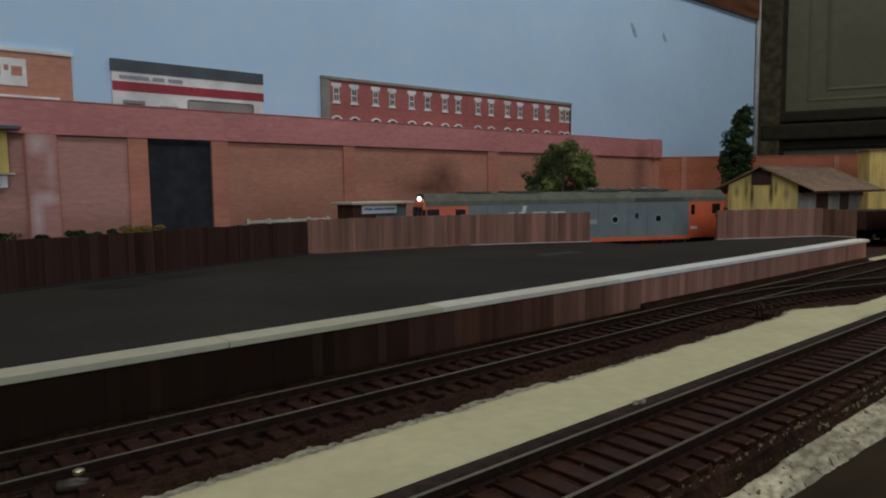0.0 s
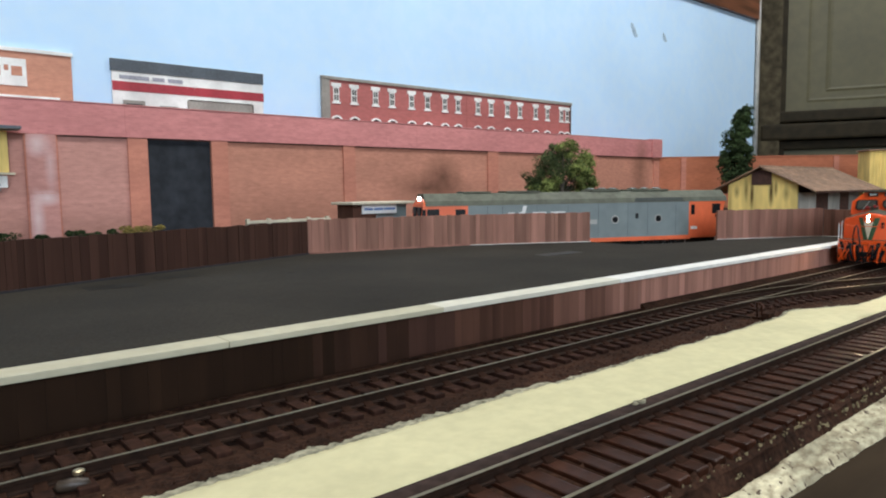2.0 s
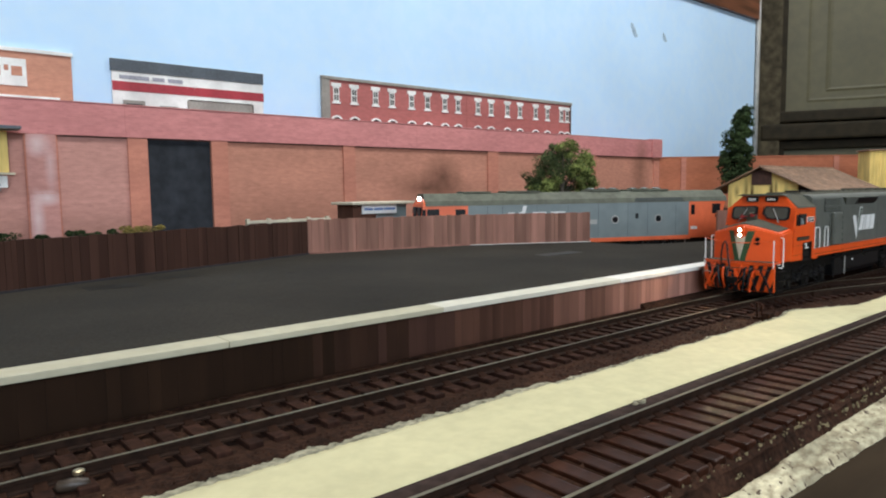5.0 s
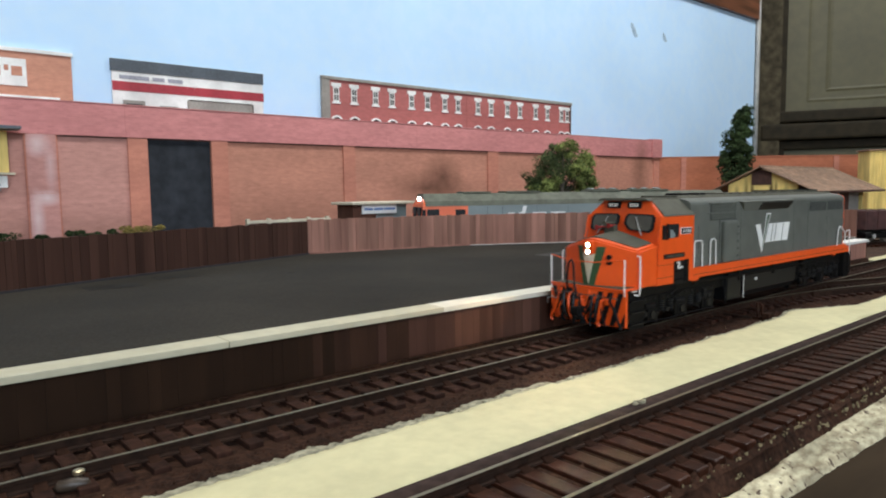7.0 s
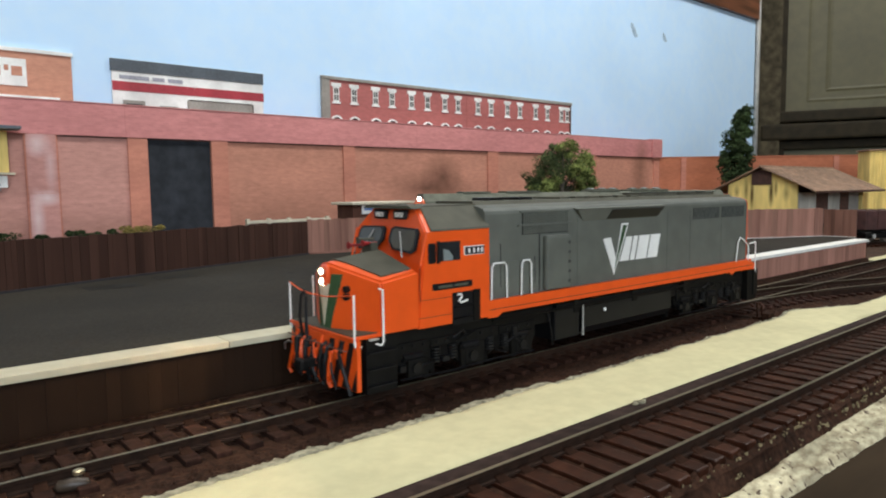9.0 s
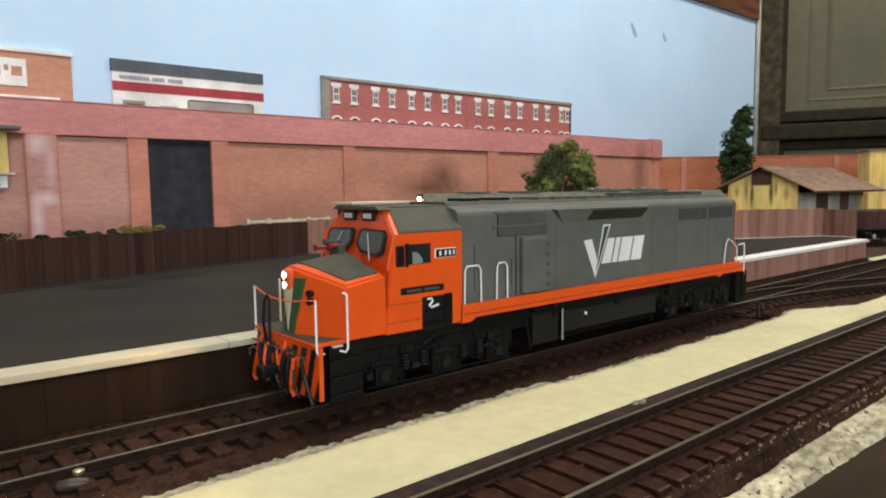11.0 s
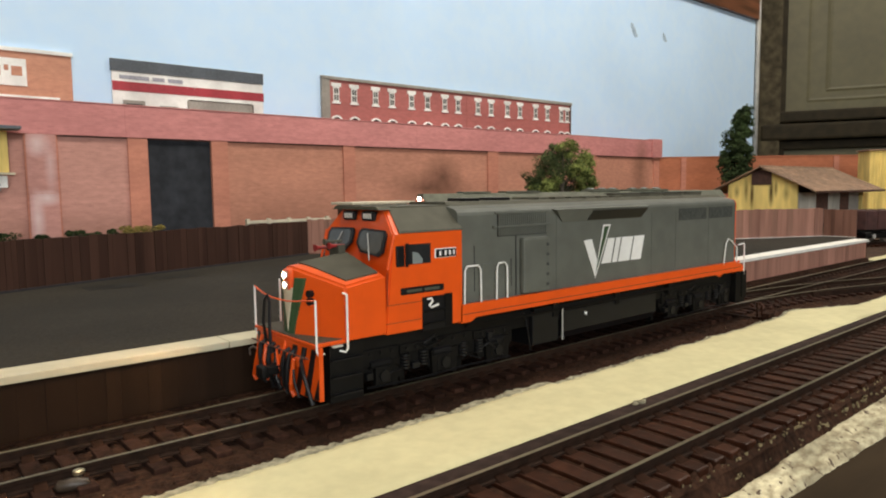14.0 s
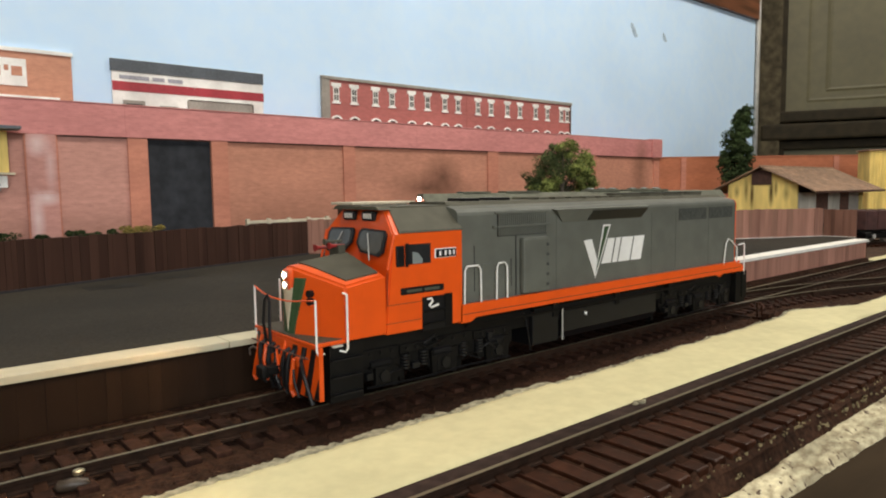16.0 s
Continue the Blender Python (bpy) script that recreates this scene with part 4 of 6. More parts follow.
def corrugated_store():
    s = thing("corrugated_store", 1722, 545, -4, -50, "yellow corrugated storage building", "building")
    part("wall", box(B(), 0, 160, 0, 60, 0, 133), M_YELLOW, s)
    for i in range(24):
        part("rib", tube(B(), [(i * 6.7 + 2, -0.3, 0), (i * 6.7 + 2, -0.3, 132)], 1.6, 6), M_YELLOW, s)
    part("roof", box(B(), -4, 164, -5, 64, 133, 136, 0.5), M_ROOFRUST, s)


corrugated_store()


def shelter():
    """Flat-roofed platform shelter behind the fence."""
    s = thing("platform_shelter", 286, 455, -4, 0, "small platform shelter with flat cream-edged roof", "shelter")
    part("wall", box(B(), 0, 22, 0, 24, 0, 45), M_PLANKM, s, "brown end wall")
    part("wall", box(B(), 22, 56, 4, 24, 0, 45), M_GREYBLUE, s, "pale grey wall")
    part("roof", box(B(), -5, 62, -7, 26, 45.2, 47.2, 0.4), M_CREAMP, s, "flat roof with cream edge")
    g = part("sign", box(B(), 8, 42, -1.4, 0, 37.5, 45.0, 0.2), M_WHITE, s, "white sign board")
    x = 10
    for w in (8, 9, 11):
        part("bar", box(B(), x, x + w, -1.7, -1.42, 40.4, 42.2), M_BLUESIGN, g, "plain blue bar")
        x += w + 1.2
    return s


shelter()


def far_platform_rail():
    r = thing("white_rail_fence", 0, 0, -4, 0, "low cream rail fence with posts behind the platform", "fence")
    part("rail", box(B(), 194, 262, 449, 451, 34, 36.0, 0.2), M_CREAMP, r)
    for i in range(5):
        part("post", box(B(), 194 + i * 16, 196.4 + i * 16, 448.6, 451.4, 0, 37.2, 0.2), M_CREAMP, r)
    part("panel", box(B(), 194, 262, 451.2, 452, 0, 33.8), M_BROWNDK, r, "dark boarding below the rail")


far_platform_rail()


def lever():
    l = thing("point_lever", 280, 127.5, -3.4, 0, "dark brown point lever beside the turnout", "lever")
    part("base", box(B(), -3, 3, -1.6, 1.6, -0.5, 0.6, 0.2), M_BALLAST, l)
    part("post", tube(B(), [(-1.6, 0, 0.4), (-1.9, 0, 6.8)], 0.5, 7), M_SLEEPER, l)
    part("post", tube(B(), [(1.4, -0.6, 0.4), (1.1, -0.6, 5.4)], 0.45, 7), M_SLEEPER, l)


lever()


def track_pin():
    p = thing("track_pin", 23.2, 138.6, -3.6, 0, "shiny screw terminal beside the rail with a brass head", "pin")
    part("body", tube(B(), [(-2.6, 0.6, 0.5), (-1.9, 0.3, 1.0), (0.6, -0.4, 1.1), (2.4, -1.2, 0.9), (3.0, -1.5, 0.4)], [0.5, 1.15, 1.25, 1.1, 0.4], 14), M_TERMINAL, p, "dark glossy terminal body", smooth=True)
    part("head", tube(B(), [(1.5, 0.8, 2.5), (1.5, 0.8, 3.1), (1.5, 0.8, 3.3)], [1.1, 1.1, 0.7], 16), M_BRASS, p, "bright brass screw head")
    part("shank", tube(B(), [(1.5, 0.8, -0.5), (1.5, 0.8, 2.6)], 0.6, 8), M_TERMINAL, p)


track_pin()

# ---- planting ----


def leaves(bm, lumps, n, size, rnd):
    """Many small leaf clumps on the shells of the lumps (centre, radii)."""
    for _ in range(n):
        c, r = rnd.choice(lumps)
        d = Vector((rnd.gauss(0, 1), rnd.gauss(0, 1), rnd.gauss(0, 1))).normalized()
        q = c + Vector((d.x * r.x, d.y * r.y, d.z * r.z)) * rnd.uniform(0.5, 1.05)
        s = size * rnd.uniform(0.5, 1.3)
        a = (d * 1.2 + Vector((rnd.gauss(0, 1), rnd.gauss(0, 1), rnd.gauss(0, 1))) * 0.5).normalized()
        b = a.orthogonal().normalized()
        c2 = a.cross(b)
        bm.faces.new([bm.verts.new(q + b * s), bm.verts.new(q + c2 * s * 0.7 + a * s * 0.3), bm.verts.new(q - b * s * 0.9), bm.verts.new(q - c2 * s * 0.8 + a * s * 0.2)])
    return bm


def foliage(bm, cx, cy, cz, rx, ry, rz, n, size, seed):
    """Low uneven bush of leaf clumps."""
    rnd = random.Random(seed)
    lumps = [(Vector((cx + rnd.uniform(-0.7, 0.7) * rx, cy + rnd.uniform(-0.5, 0.5) * ry, cz + rnd.uniform(-0.5, 0.4) * rz)), Vector((rx, ry, rz)) * rnd.uniform(0.25, 0.5)) for _ in range(9)]
    return leaves(bm, lumps, n, size, rnd)


def tree(name, x, y, z, h, r, label, n, seed, lean, count, materials, size):
    """Trunk, limbs and a crown of separate clumps, wide below and narrowing unevenly upwards."""
    t = thing(name, x, y, z, 0, label, "tree", "model trees")
    part("trunk", tube(B(), [(0, 0, 0), (1, -1, h * 0.3), (lean * 0.4, -2, h * 0.55), (lean, 0, h * 0.9)], [h * 0.03, h * 0.024, h * 0.017, h * 0.005], 10), M_BARK, t, smooth=True)
    rnd = random.Random(seed)
    lumps = []
    for k in range(count):
        u = (k + 0.5) / count
        wide = r * (0.92 - 0.66 * u ** 1.8) * rnd.uniform(0.45, 0.86)
        a = k * 2.4 + rnd.uniform(-0.4, 0.4)
        c = Vector((lean * (2 * u - 1) * 0.8 + wide * math.cos(a), wide * math.sin(a), h * (0.27 + 0.64 * u) + rnd.uniform(-0.03, 0.03) * h))
        q = r * rnd.uniform(0.28, 0.50) * (1.1 - 0.35 * u)
        if math.sin(a) < -0.6 and u < 0.55 and h < 200:
            continue
        lumps.append((c, Vector((q * 1.1, q * 1.1, q * rnd.uniform(0.75, 1.1)))))
        if k % 2 == 0:
            part("limb", tube(B(), [(lean * 0.3 * u, -1, max(h * 0.2, c.z - h * 0.16)), ((c.x + lean * u) * 0.5, c.y * 0.5, c.z - h * 0.05), (c.x, c.y, c.z)], [h * 0.012, h * 0.008, h * 0.003], 6), M_BARK, t)
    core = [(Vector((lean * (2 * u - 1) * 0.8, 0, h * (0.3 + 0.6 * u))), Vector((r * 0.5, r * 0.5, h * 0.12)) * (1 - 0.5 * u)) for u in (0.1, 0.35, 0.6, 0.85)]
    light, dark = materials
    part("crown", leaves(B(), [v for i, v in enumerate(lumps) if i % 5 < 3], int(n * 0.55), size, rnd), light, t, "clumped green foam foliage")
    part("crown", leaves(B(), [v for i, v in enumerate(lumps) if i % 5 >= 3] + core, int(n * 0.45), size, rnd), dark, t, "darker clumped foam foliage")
    return t


def broad_tree():
    """Rounded model tree: a forked trunk showing under separate clumps; shade at the back and on one flank is put into
    the leaf colour.
    """
    t = thing("tree", 738, 622, -4, -40, "bushy dark green model tree behind the standing locomotive", "tree", "model trees")
    part("trunk", tube(B(), [(0, 0, 0), (1, -1, 35), (3, -2, 66), (4, 0, 104)], [4.2, 3.4, 2.6, 0.8], 10), M_BARK, t, smooth=True)
    rnd = random.Random(4)
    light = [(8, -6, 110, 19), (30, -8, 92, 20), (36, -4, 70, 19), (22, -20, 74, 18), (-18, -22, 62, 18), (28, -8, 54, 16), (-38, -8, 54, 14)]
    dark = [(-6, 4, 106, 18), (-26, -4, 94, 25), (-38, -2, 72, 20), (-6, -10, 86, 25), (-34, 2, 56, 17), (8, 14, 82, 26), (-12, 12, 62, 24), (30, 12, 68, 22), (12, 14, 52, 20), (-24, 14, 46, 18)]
    for n, (lumps, m, label) in enumerate(((light, M_LEAF, "clumped foam foliage in a lit green"), (dark, M_LEAFM, "clumped foam foliage in a shaded green"))):
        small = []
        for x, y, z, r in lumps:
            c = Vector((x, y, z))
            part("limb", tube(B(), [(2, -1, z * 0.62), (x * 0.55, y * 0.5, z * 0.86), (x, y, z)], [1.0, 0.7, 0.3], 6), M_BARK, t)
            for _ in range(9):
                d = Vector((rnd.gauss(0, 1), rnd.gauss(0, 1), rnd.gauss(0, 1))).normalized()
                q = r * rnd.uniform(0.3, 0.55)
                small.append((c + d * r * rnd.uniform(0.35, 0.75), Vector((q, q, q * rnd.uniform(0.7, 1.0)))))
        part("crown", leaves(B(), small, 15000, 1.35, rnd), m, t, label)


broad_tree()
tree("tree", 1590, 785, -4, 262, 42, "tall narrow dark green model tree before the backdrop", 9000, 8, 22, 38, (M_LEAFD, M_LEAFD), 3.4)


def bush(name, x, y, z, rx, ry, rz, m, label, n, seed):
    b = thing(name, x, y, z, 0, label, "bush", "wall bushes")
    part("stem", tube(B(), [(0, 0, -0.5), (0, 0, rz * 0.6)], 1.2, 6), M_BARK, b)
    part("leaves", foliage(B(), 0, 0, rz * 0.5, rx, ry, rz, n, 1.1, seed), m, b)


for i, (x, rx, rz, m) in enumerate(((108, 20, 9, M_LEAFD), (150, 12, 5, M_LEAFD), (184, 15, 8, M_LEAFD), (206, 12, 6, M_LEAFD), (232, 9, 8, M_LEAFD), (256, 20, 12, M_LEAFY), (282, 16, 11, M_LEAFY), (470, 22, 9, M_LEAFY), (520, 16, 8, M_LEAFY))):
    bush("bush", x, 975, -4, rx, 9, rz, m, "low yellow-green scatter bush at the wall foot" if m is M_LEAFY else "low dark green bush at the wall foot", 1200, 20 + i)


# ---- locomotives ----


def wheelset(parent, x, r=5.8):
    w = new("wheelset")
    w.parent = parent
    w.matrix_local = pose(x * MM, 0, r * MM)
    w["label"] = "black wheelset with bright tyres"
    part("axle", tube(B(), [(0, -8, 0), (0, 8, 0)], 1.0, 8), M_BLACK, w)
    for s in (-1, 1):
        bm = tube(B(), [(0, s * 7.2, 0), (0, s * 9.6, 0)], r - 0.7, 24)
        for k in range(5):
            a = k * 2 * math.pi / 5
            tube(bm, [(math.cos(a) * r * 0.5, s * 9.5, math.sin(a) * r * 0.5), (math.cos(a) * r * 0.5, s * 9.9, math.sin(a) * r * 0.5)], 0.8, 6)
        part("disc", bm, M_BLACK, w)
        bm = tube(B(), [(0, s * 7.0, 0), (0, s * 7.6, 0)], r + 0.7, 28)
        tube(bm, [(0, s * 7.6, 0), (0, s * 9.7, 0)], r, 28)
        part("tyre", bm, M_STEEL, w)
    return w


def bogie(parent, xc, name="bogie"):
    """Three-axle bogie side frames with axle boxes, springs and brake gear."""
    b = new(name)
    b.parent = parent
    b.matrix_local = pose(xc * MM, 0, 0)
    b["label"] = "black three-axle bogie"
    for s in (-1, 1):
        bm = B()
        y0, y1 = s * 11.2, s * 13.2
        prism(bm, [(-27, 7.5), (-25, 5.2), (-21, 4.2), (-14, 4.2), (-12, 6.5), (-6, 6.5), (-4, 4.2), (4, 4.2), (6, 6.5), (12, 6.5), (14, 4.2), (21, 4.2), (25, 5.2), (27, 7.5), (27, 10), (14, 11.5), (-14, 11.5), (-27, 10)], y0, y1, "y")
        part("side_frame", bm, M_BLACK, b)
        for x in (-20, 0, 20):
            part("axle_box", box(B(), x - 2.6, x + 2.6, min(s * 13, s * 14.6), max(s * 13, s * 14.6), 3.6, 8.2, 0.4), M_BLACK, b)
            part("cover", tube(B(), [(x, s * 14.5, 5.8), (x, s * 15.1, 5.8)], 1.5, 12), M_BLACKP, b)
        for x in (-13, -7, 7, 13):
            bm = B()
            for k in range(5):
                tube(bm, [(x, s * 13.8, 6.4 + k * 0.8), (x, s * 13.8, 6.9 + k * 0.8)], 1.3, 10)
            part("spring", bm, M_BLACKP, b)
        for x in (-24, -4, 16):
            part("brake_cylinder", tube(B(), [(x, s * 13.6, 9), (x + 6, s * 13.6, 9)], 1.2, 10), M_BLACKP, b)
        for x in (-28, -12, 8, 27):
            part("brake_shoe", box(B(), x - 0.8, x + 0.8, min(s * 9, s * 11.2), max(s * 9, s * 11.2), 2.4, 8, 0.2), M_BLACK, b)
        part("sand_pipe", tube(B(), [(-26, s * 13, 9), (-27.5, s * 11, 5), (-27.5, s * 9, 1.4)], 0.35, 6), M_BLACKP, b)
    for s in (-1, 1):
        for x0, x1, z0, z1 in ((-26, -15.2, 8.6, 12.8), (-14.6, -4.2, 10.2, 12.6), (-3.6, 10.4, 9.4, 12.9), (11, 26, 10.0, 12.4)):
            pl = part("frame_plate", box(B(), x0, x1, min(s * 13.1, s * 14.0), max(s * 13.1, s * 14.0), z0, z1, 0.25), M_BLACK, b)
            for k in range(3):
                x = x0 + (x1 - x0) * (0.2 + 0.3 * k)
                part("bolt", tube(B(), [(x, s * 13.9, z1 - 1.2), (x, s * 14.4, z1 - 1.2)], 0.42, 8), M_BLACKP, pl)
        for x in (-16.5, -3.4, 3.4, 16.5, 23.5):
            part("pedestal", prism(B(), [(x - 0.7, 2.6), (x + 0.7, 2.6), (x + 1.2, 9.5), (x - 1.2, 9.5)], min(s * 13.1, s * 14.3), max(s * 13.1, s * 14.3), "y"), M_BLACK, b)
        part("brake_rod", tube(B(), [(-25, s * 14.2, 3.4), (-8, s * 14.4, 3.0), (9, s * 14.2, 3.4), (25, s * 14.4, 3.1)], 0.3, 6), M_BLACKP, b)
    rnd = random.Random(31)
    for s in (-1, 1):
        for k in range(12):
            x, z = rnd.uniform(-26, 22), rnd.uniform(4.5, 12.5)
            if k % 3 == 0:
                part("valve", box(B(), x, x + rnd.uniform(1.2, 3.0), min(s * 13.6, s * 15.0), max(s * 13.6, s * 15.0), z, z + rnd.uniform(1.0, 2.2), 0.25), M_BLACKP, b)
            else:
                part("brake_pipe", tube(B(), [(x, s * 14.0, z), (x + rnd.uniform(1, 4), s * 14.9, z + rnd.uniform(-2, 2)), (x + rnd.uniform(4, 8), s * 14.4, max(2.6, z + rnd.uniform(-4, 3)))], rnd.uniform(0.2, 0.4), 6), M_BLACKP if k % 2 else M_BLACK, b)
    part("bolster", box(B(), -24, 24, -11, 11, 6.5, 10.5, 0.5), M_BLACK, b)
    return b


OX = 175.0  # the locomotive's own zero along its length


def rim_tube(xa, xb, z, r0=1.12, r1=1.32, seg=20):
    """A short open ring round a lamp lens."""
    bm = B()
    rings = [[bm.verts.new((x, r * math.cos(2 * math.pi * k / seg), z + r * math.sin(2 * math.pi * k / seg))) for k in range(seg)] for x, r in ((xa, r1), (xb, r1), (xb, r0), (xa, r0))]
    for p, q in zip(rings, rings[1:]):
        for k in range(seg):
            bm.faces.new((p[k], p[(k + 1) % seg], q[(k + 1) % seg], q[k]))
    bmesh.ops.recalc_face_normals(bm, faces=bm.faces)
    return bm


def diesel_c():
    c = thing("diesel_locomotive", OX, YA, 0, 0, "orange and grey six-axle model diesel locomotive with lit headlamps", "locomotive")

    def P(name, bm, m, label="", parent=c, smooth=False):
        bmesh.ops.translate(bm, vec=(-OX, 0, 0), verts=bm.verts)
        return part(name, bm, m, parent, label, smooth)
    S = 16.3
    # frame and walkway
    P("underframe", box(B(), 82, 277, -13.5, 13.5, 10.5, 16.2, 0.3), M_BLACK)
    for s in (-1, 1):
        bm = B()
        pts = [(117.4, 15.9), (121, 15.9), (123, 17.0), (255, 16.6), (257.5, 15.6), (260, 16.6), (277, 16.4), (277, 18.6), (272, 20.7), (117.4, 20.9)]
        prism(bm, pts, s * S, s * (S - 1.2), "y")
        P("sill", bm, M_ORANGE, "orange side sill")
        P("sill_seam", box(B(), 118, 275, min(s * S, s * (S + 0.06)), max(s * S, s * (S + 0.06)), 18.1, 18.3), M_BROWNDK)
    P("walkway", box(B(), 117.5, 276, -15.2, 15.2, 19.4, 20.75), M_ORANGE, "orange walkway deck")
    P("tank_beam", box(B(), 148, 214, -15, 15, 13.2, 15.9, 0.2), M_BLACK)
    # hood
    H = 14.9
    prof = [(-H, 20.7), (-H, 45.0), (-H + 0.3, 45.9), (-H + 1.0, 46.6), (-H + 3.0, 47.2), (-8, 47.8), (8, 47.8), (H - 3.0, 47.2), (H - 1.0, 46.6), (H - 0.3, 45.9), (H, 45.0), (H, 20.7)]
    P("hood", prism(B(), prof, 117.6, 271.6, "x"), M_GREY, "grey engine hood")
    P("hood_end", prism(B(), [(u * 1.004, v) for u, v in prof], 271.6, 272.2, "x"), M_ORANGE, "orange hood end")
    P("roof_panel", prism(B(), [(-9, 47.6), (9, 47.6), (8, 48.7), (-8, 48.7)], 119, 270, "x"), M_GREYROOF, "olive grey roof strip")
    for x in (130, 143):
        P("exhaust", box(B(), x, x + 6, -4, 4, 48.6, 49.6, 0.3), M_BLACKP)
    for x in (214, 229, 244, 258):
        f = P("roof_fan", tube(B(), [(x, 0, 48.2), (x, 0, 49.9)], 6.2, 24), M_GREYROOF, "round roof fan")
        for k in range(8):
            a = k * math.pi / 8
            P("bar", box(B(), x - 5.6, x + 5.6, -0.2 + (k - 3.5) * 1.3, 0.2 + (k - 3.5) * 1.3, 49.9, 50.1), M_BLACKP, parent=f)
    for x in (160, 168, 176, 184, 192, 200):
        P("roof_hatch", box(B(), x, x + 5, -6, 6, 48.6, 49.4, 0.3), M_GREYROOF)
    for s in (-1, 1):
        def side(n, x0, x1, z0, z1, d, m, label="", bev=0.0, base=H):
            return P(n, box(B(), x0, x1, min(s * (base - 0.2), s * (base + d)), max(s * (base - 0.2), s * (base + d)), z0, z1, bev), m, label)
        # louvre bank behind the cab
        g = side("louvre", 132.5, 153.5, 38.6, 45.2, 0.12, M_LOUVRE, "ribbed intake louvre")
        for k in range(24):
            P("slat", box(B(), 132.9 + k * 0.86, 133.35 + k * 0.86, min(s * H, s * (H + 0.45)), max(s * H, s * (H + 0.45)), 38.8, 45.0), M_GREY, parent=g)
        side("louvre_frame", 130.5, 155, 41.2, 41.7, 0.7, M_GREY)
        side("louvre_frame", 131.6, 154, 45.1, 45.6, 0.5, M_GREY)
        # filter box
        fb = side("filter_box", 141.5, 153.2, 21.3, 38.0, 1.9, M_GREY, "grey filter box", 0.9)
        for k in range(5):
            P("hinge", box(B(), 151.4, 152.4, min(s * (H + 1.8), s * (H + 2.05)), max(s * (H + 1.8), s * (H + 2.05)), 23 + k * 3.0, 23.9 + k * 3.0), M_BLACKG, parent=fb)
        side("door_gap", 139.9, 140.3, 21.0, 39.5, 0.08, M_BLACKP)
        side("door_gap", 138.0, 138.2, 24, 32.0, 0.08, M_BLACKP)
        side("door_gap", 123.5, 123.7, 24, 36.5, 0.08, M_BLACKP)
        side("door", 126.4, 130.6, 22, 31.4, 0.25, M_GREY, "low access door", 0.2)
        # radiator flare
        bm = B()
        y = lambda d: s * (H + d)
        hexa(bm, [(161, y(-0.2), 41.6), (203, y(-0.2), 41.6), (203, y(0.05), 41.5), (161, y(0.05), 41.5),
                  (156, y(-0.6), 45.9), (206, y(-0.6), 45.9), (206, y(1.9), 45.6), (156, y(1.9), 45.6)])
        P("radiator_flare", bm, M_GREY, "flared radiator housing")
        bm = B()
        hexa(bm, [(173, y(0.2), 41.9), (203, y(0.2), 41.9), (203, y(0.35), 41.8), (173, y(0.35), 41.8),
                  (174.5, y(1.6), 45.0), (205, y(1.6), 45.0), (205, y(1.85), 44.9), (174.5, y(1.85), 44.9)])
        P("radiator_grille", bm, M_BLACKP, "dark radiator grille")
        side("grille", 228, 248, 39.5, 44.0, 0.12, M_BLACKG, "dark rear grille")
        side("grille", 250, 269, 39.5, 44.0, 0.10, M_BLACKG)
        for x in (158, 210, 226, 250):
            side("panel_seam", x, x + 0.12, 21, 43.4, 0.04, M_BLACKG)
        # emblem: a pointed check with a green slash, then slanted plain blocks
        if s < 0:
            yy = -(H + 0.05)
            P("emblem", prism(B(), [(171.4, 35.2), (175.6, 35.5), (178.4, 28.6), (177.4, 22.9)], yy, yy - 0.12, "y"), M_WHITE, "white check emblem")
            P("emblem_edge", prism(B(), [(177.2, 22.6), (181.6, 40.0), (185.6, 40.0), (178.6, 24.8)], yy, yy - 0.16, "y"), M_WHITE)
            P("emblem_slash", prism(B(), [(177.5, 24.0), (182.2, 39.4), (184.6, 39.4), (178.2, 25.2)], yy, yy - 0.22, "y"), M_GREEN, "green slash")
            for a, b in ((180.6, 185.8), (186.6, 189.2), (190.0, 196.4), (197.2, 203.2)):
                l = 2.2
                P("emblem_block", prism(B(), [(a, 27.0), (b, 27.0), (b + l, 35.3), (a + l + (1.5 if a < 181 else 0), 35.3)], yy, yy - 0.14, "y"), M_WHITE, "slanted white block")
    # cab
    xf = lambda z: 92.4 + (z - 32) * 0.30
    sec = [(-S, 16.4), (-S, 41.2), (-9.8, 47.4), (9.8, 47.4), (S, 41.2), (S, 16.4)]
    bm = B()
    F = [bm.verts.new((max(xf(v), 92.4), u, v)) for u, v in sec]
    R = [bm.verts.new((117.8, u, v)) for u, v in sec]
    bm.faces.new(F)
    bm.faces.new(R[::-1])
    for i in range(6):
        bm.faces.new((F[i], F[(i + 1) % 6], R[(i + 1) % 6], R[i]))
    bmesh.ops.recalc_face_normals(bm, faces=bm.faces)
    bmesh.ops.bevel(bm, geom=[e for e in bm.edges if abs(e.verts[0].co.x - e.verts[1].co.x) < 6 and min(v.co.x for v in e.verts) < 99], offset=0.35, segments=2, affect="EDGES")
    cab = P("cab", bm, M_ORANGE, "orange cab")
    for s in (-1, 1):
        bm = B()
        hexa(bm, [(97.0, s * (S + 0.12), 41.4), (118.1, s * (S + 0.12), 41.4), (118.1, s * 9.6, 47.55), (98.6, s * 9.6, 47.55),
                  (97.1, s * (S - 0.1), 41.9), (118.1, s * (S - 0.1), 41.9), (118.1, s * 9.4, 47.9), (98.6, s * 9.4, 47.9)])
        P("cab_roof_side", bm, M_GREYROOF, "olive grey cab roof")
    P("cab_roof", box(B(), 98.2, 119, -9.7, 9.7, 47.4, 48.0, 0.2), M_GREYROOF, "olive grey cab roof")
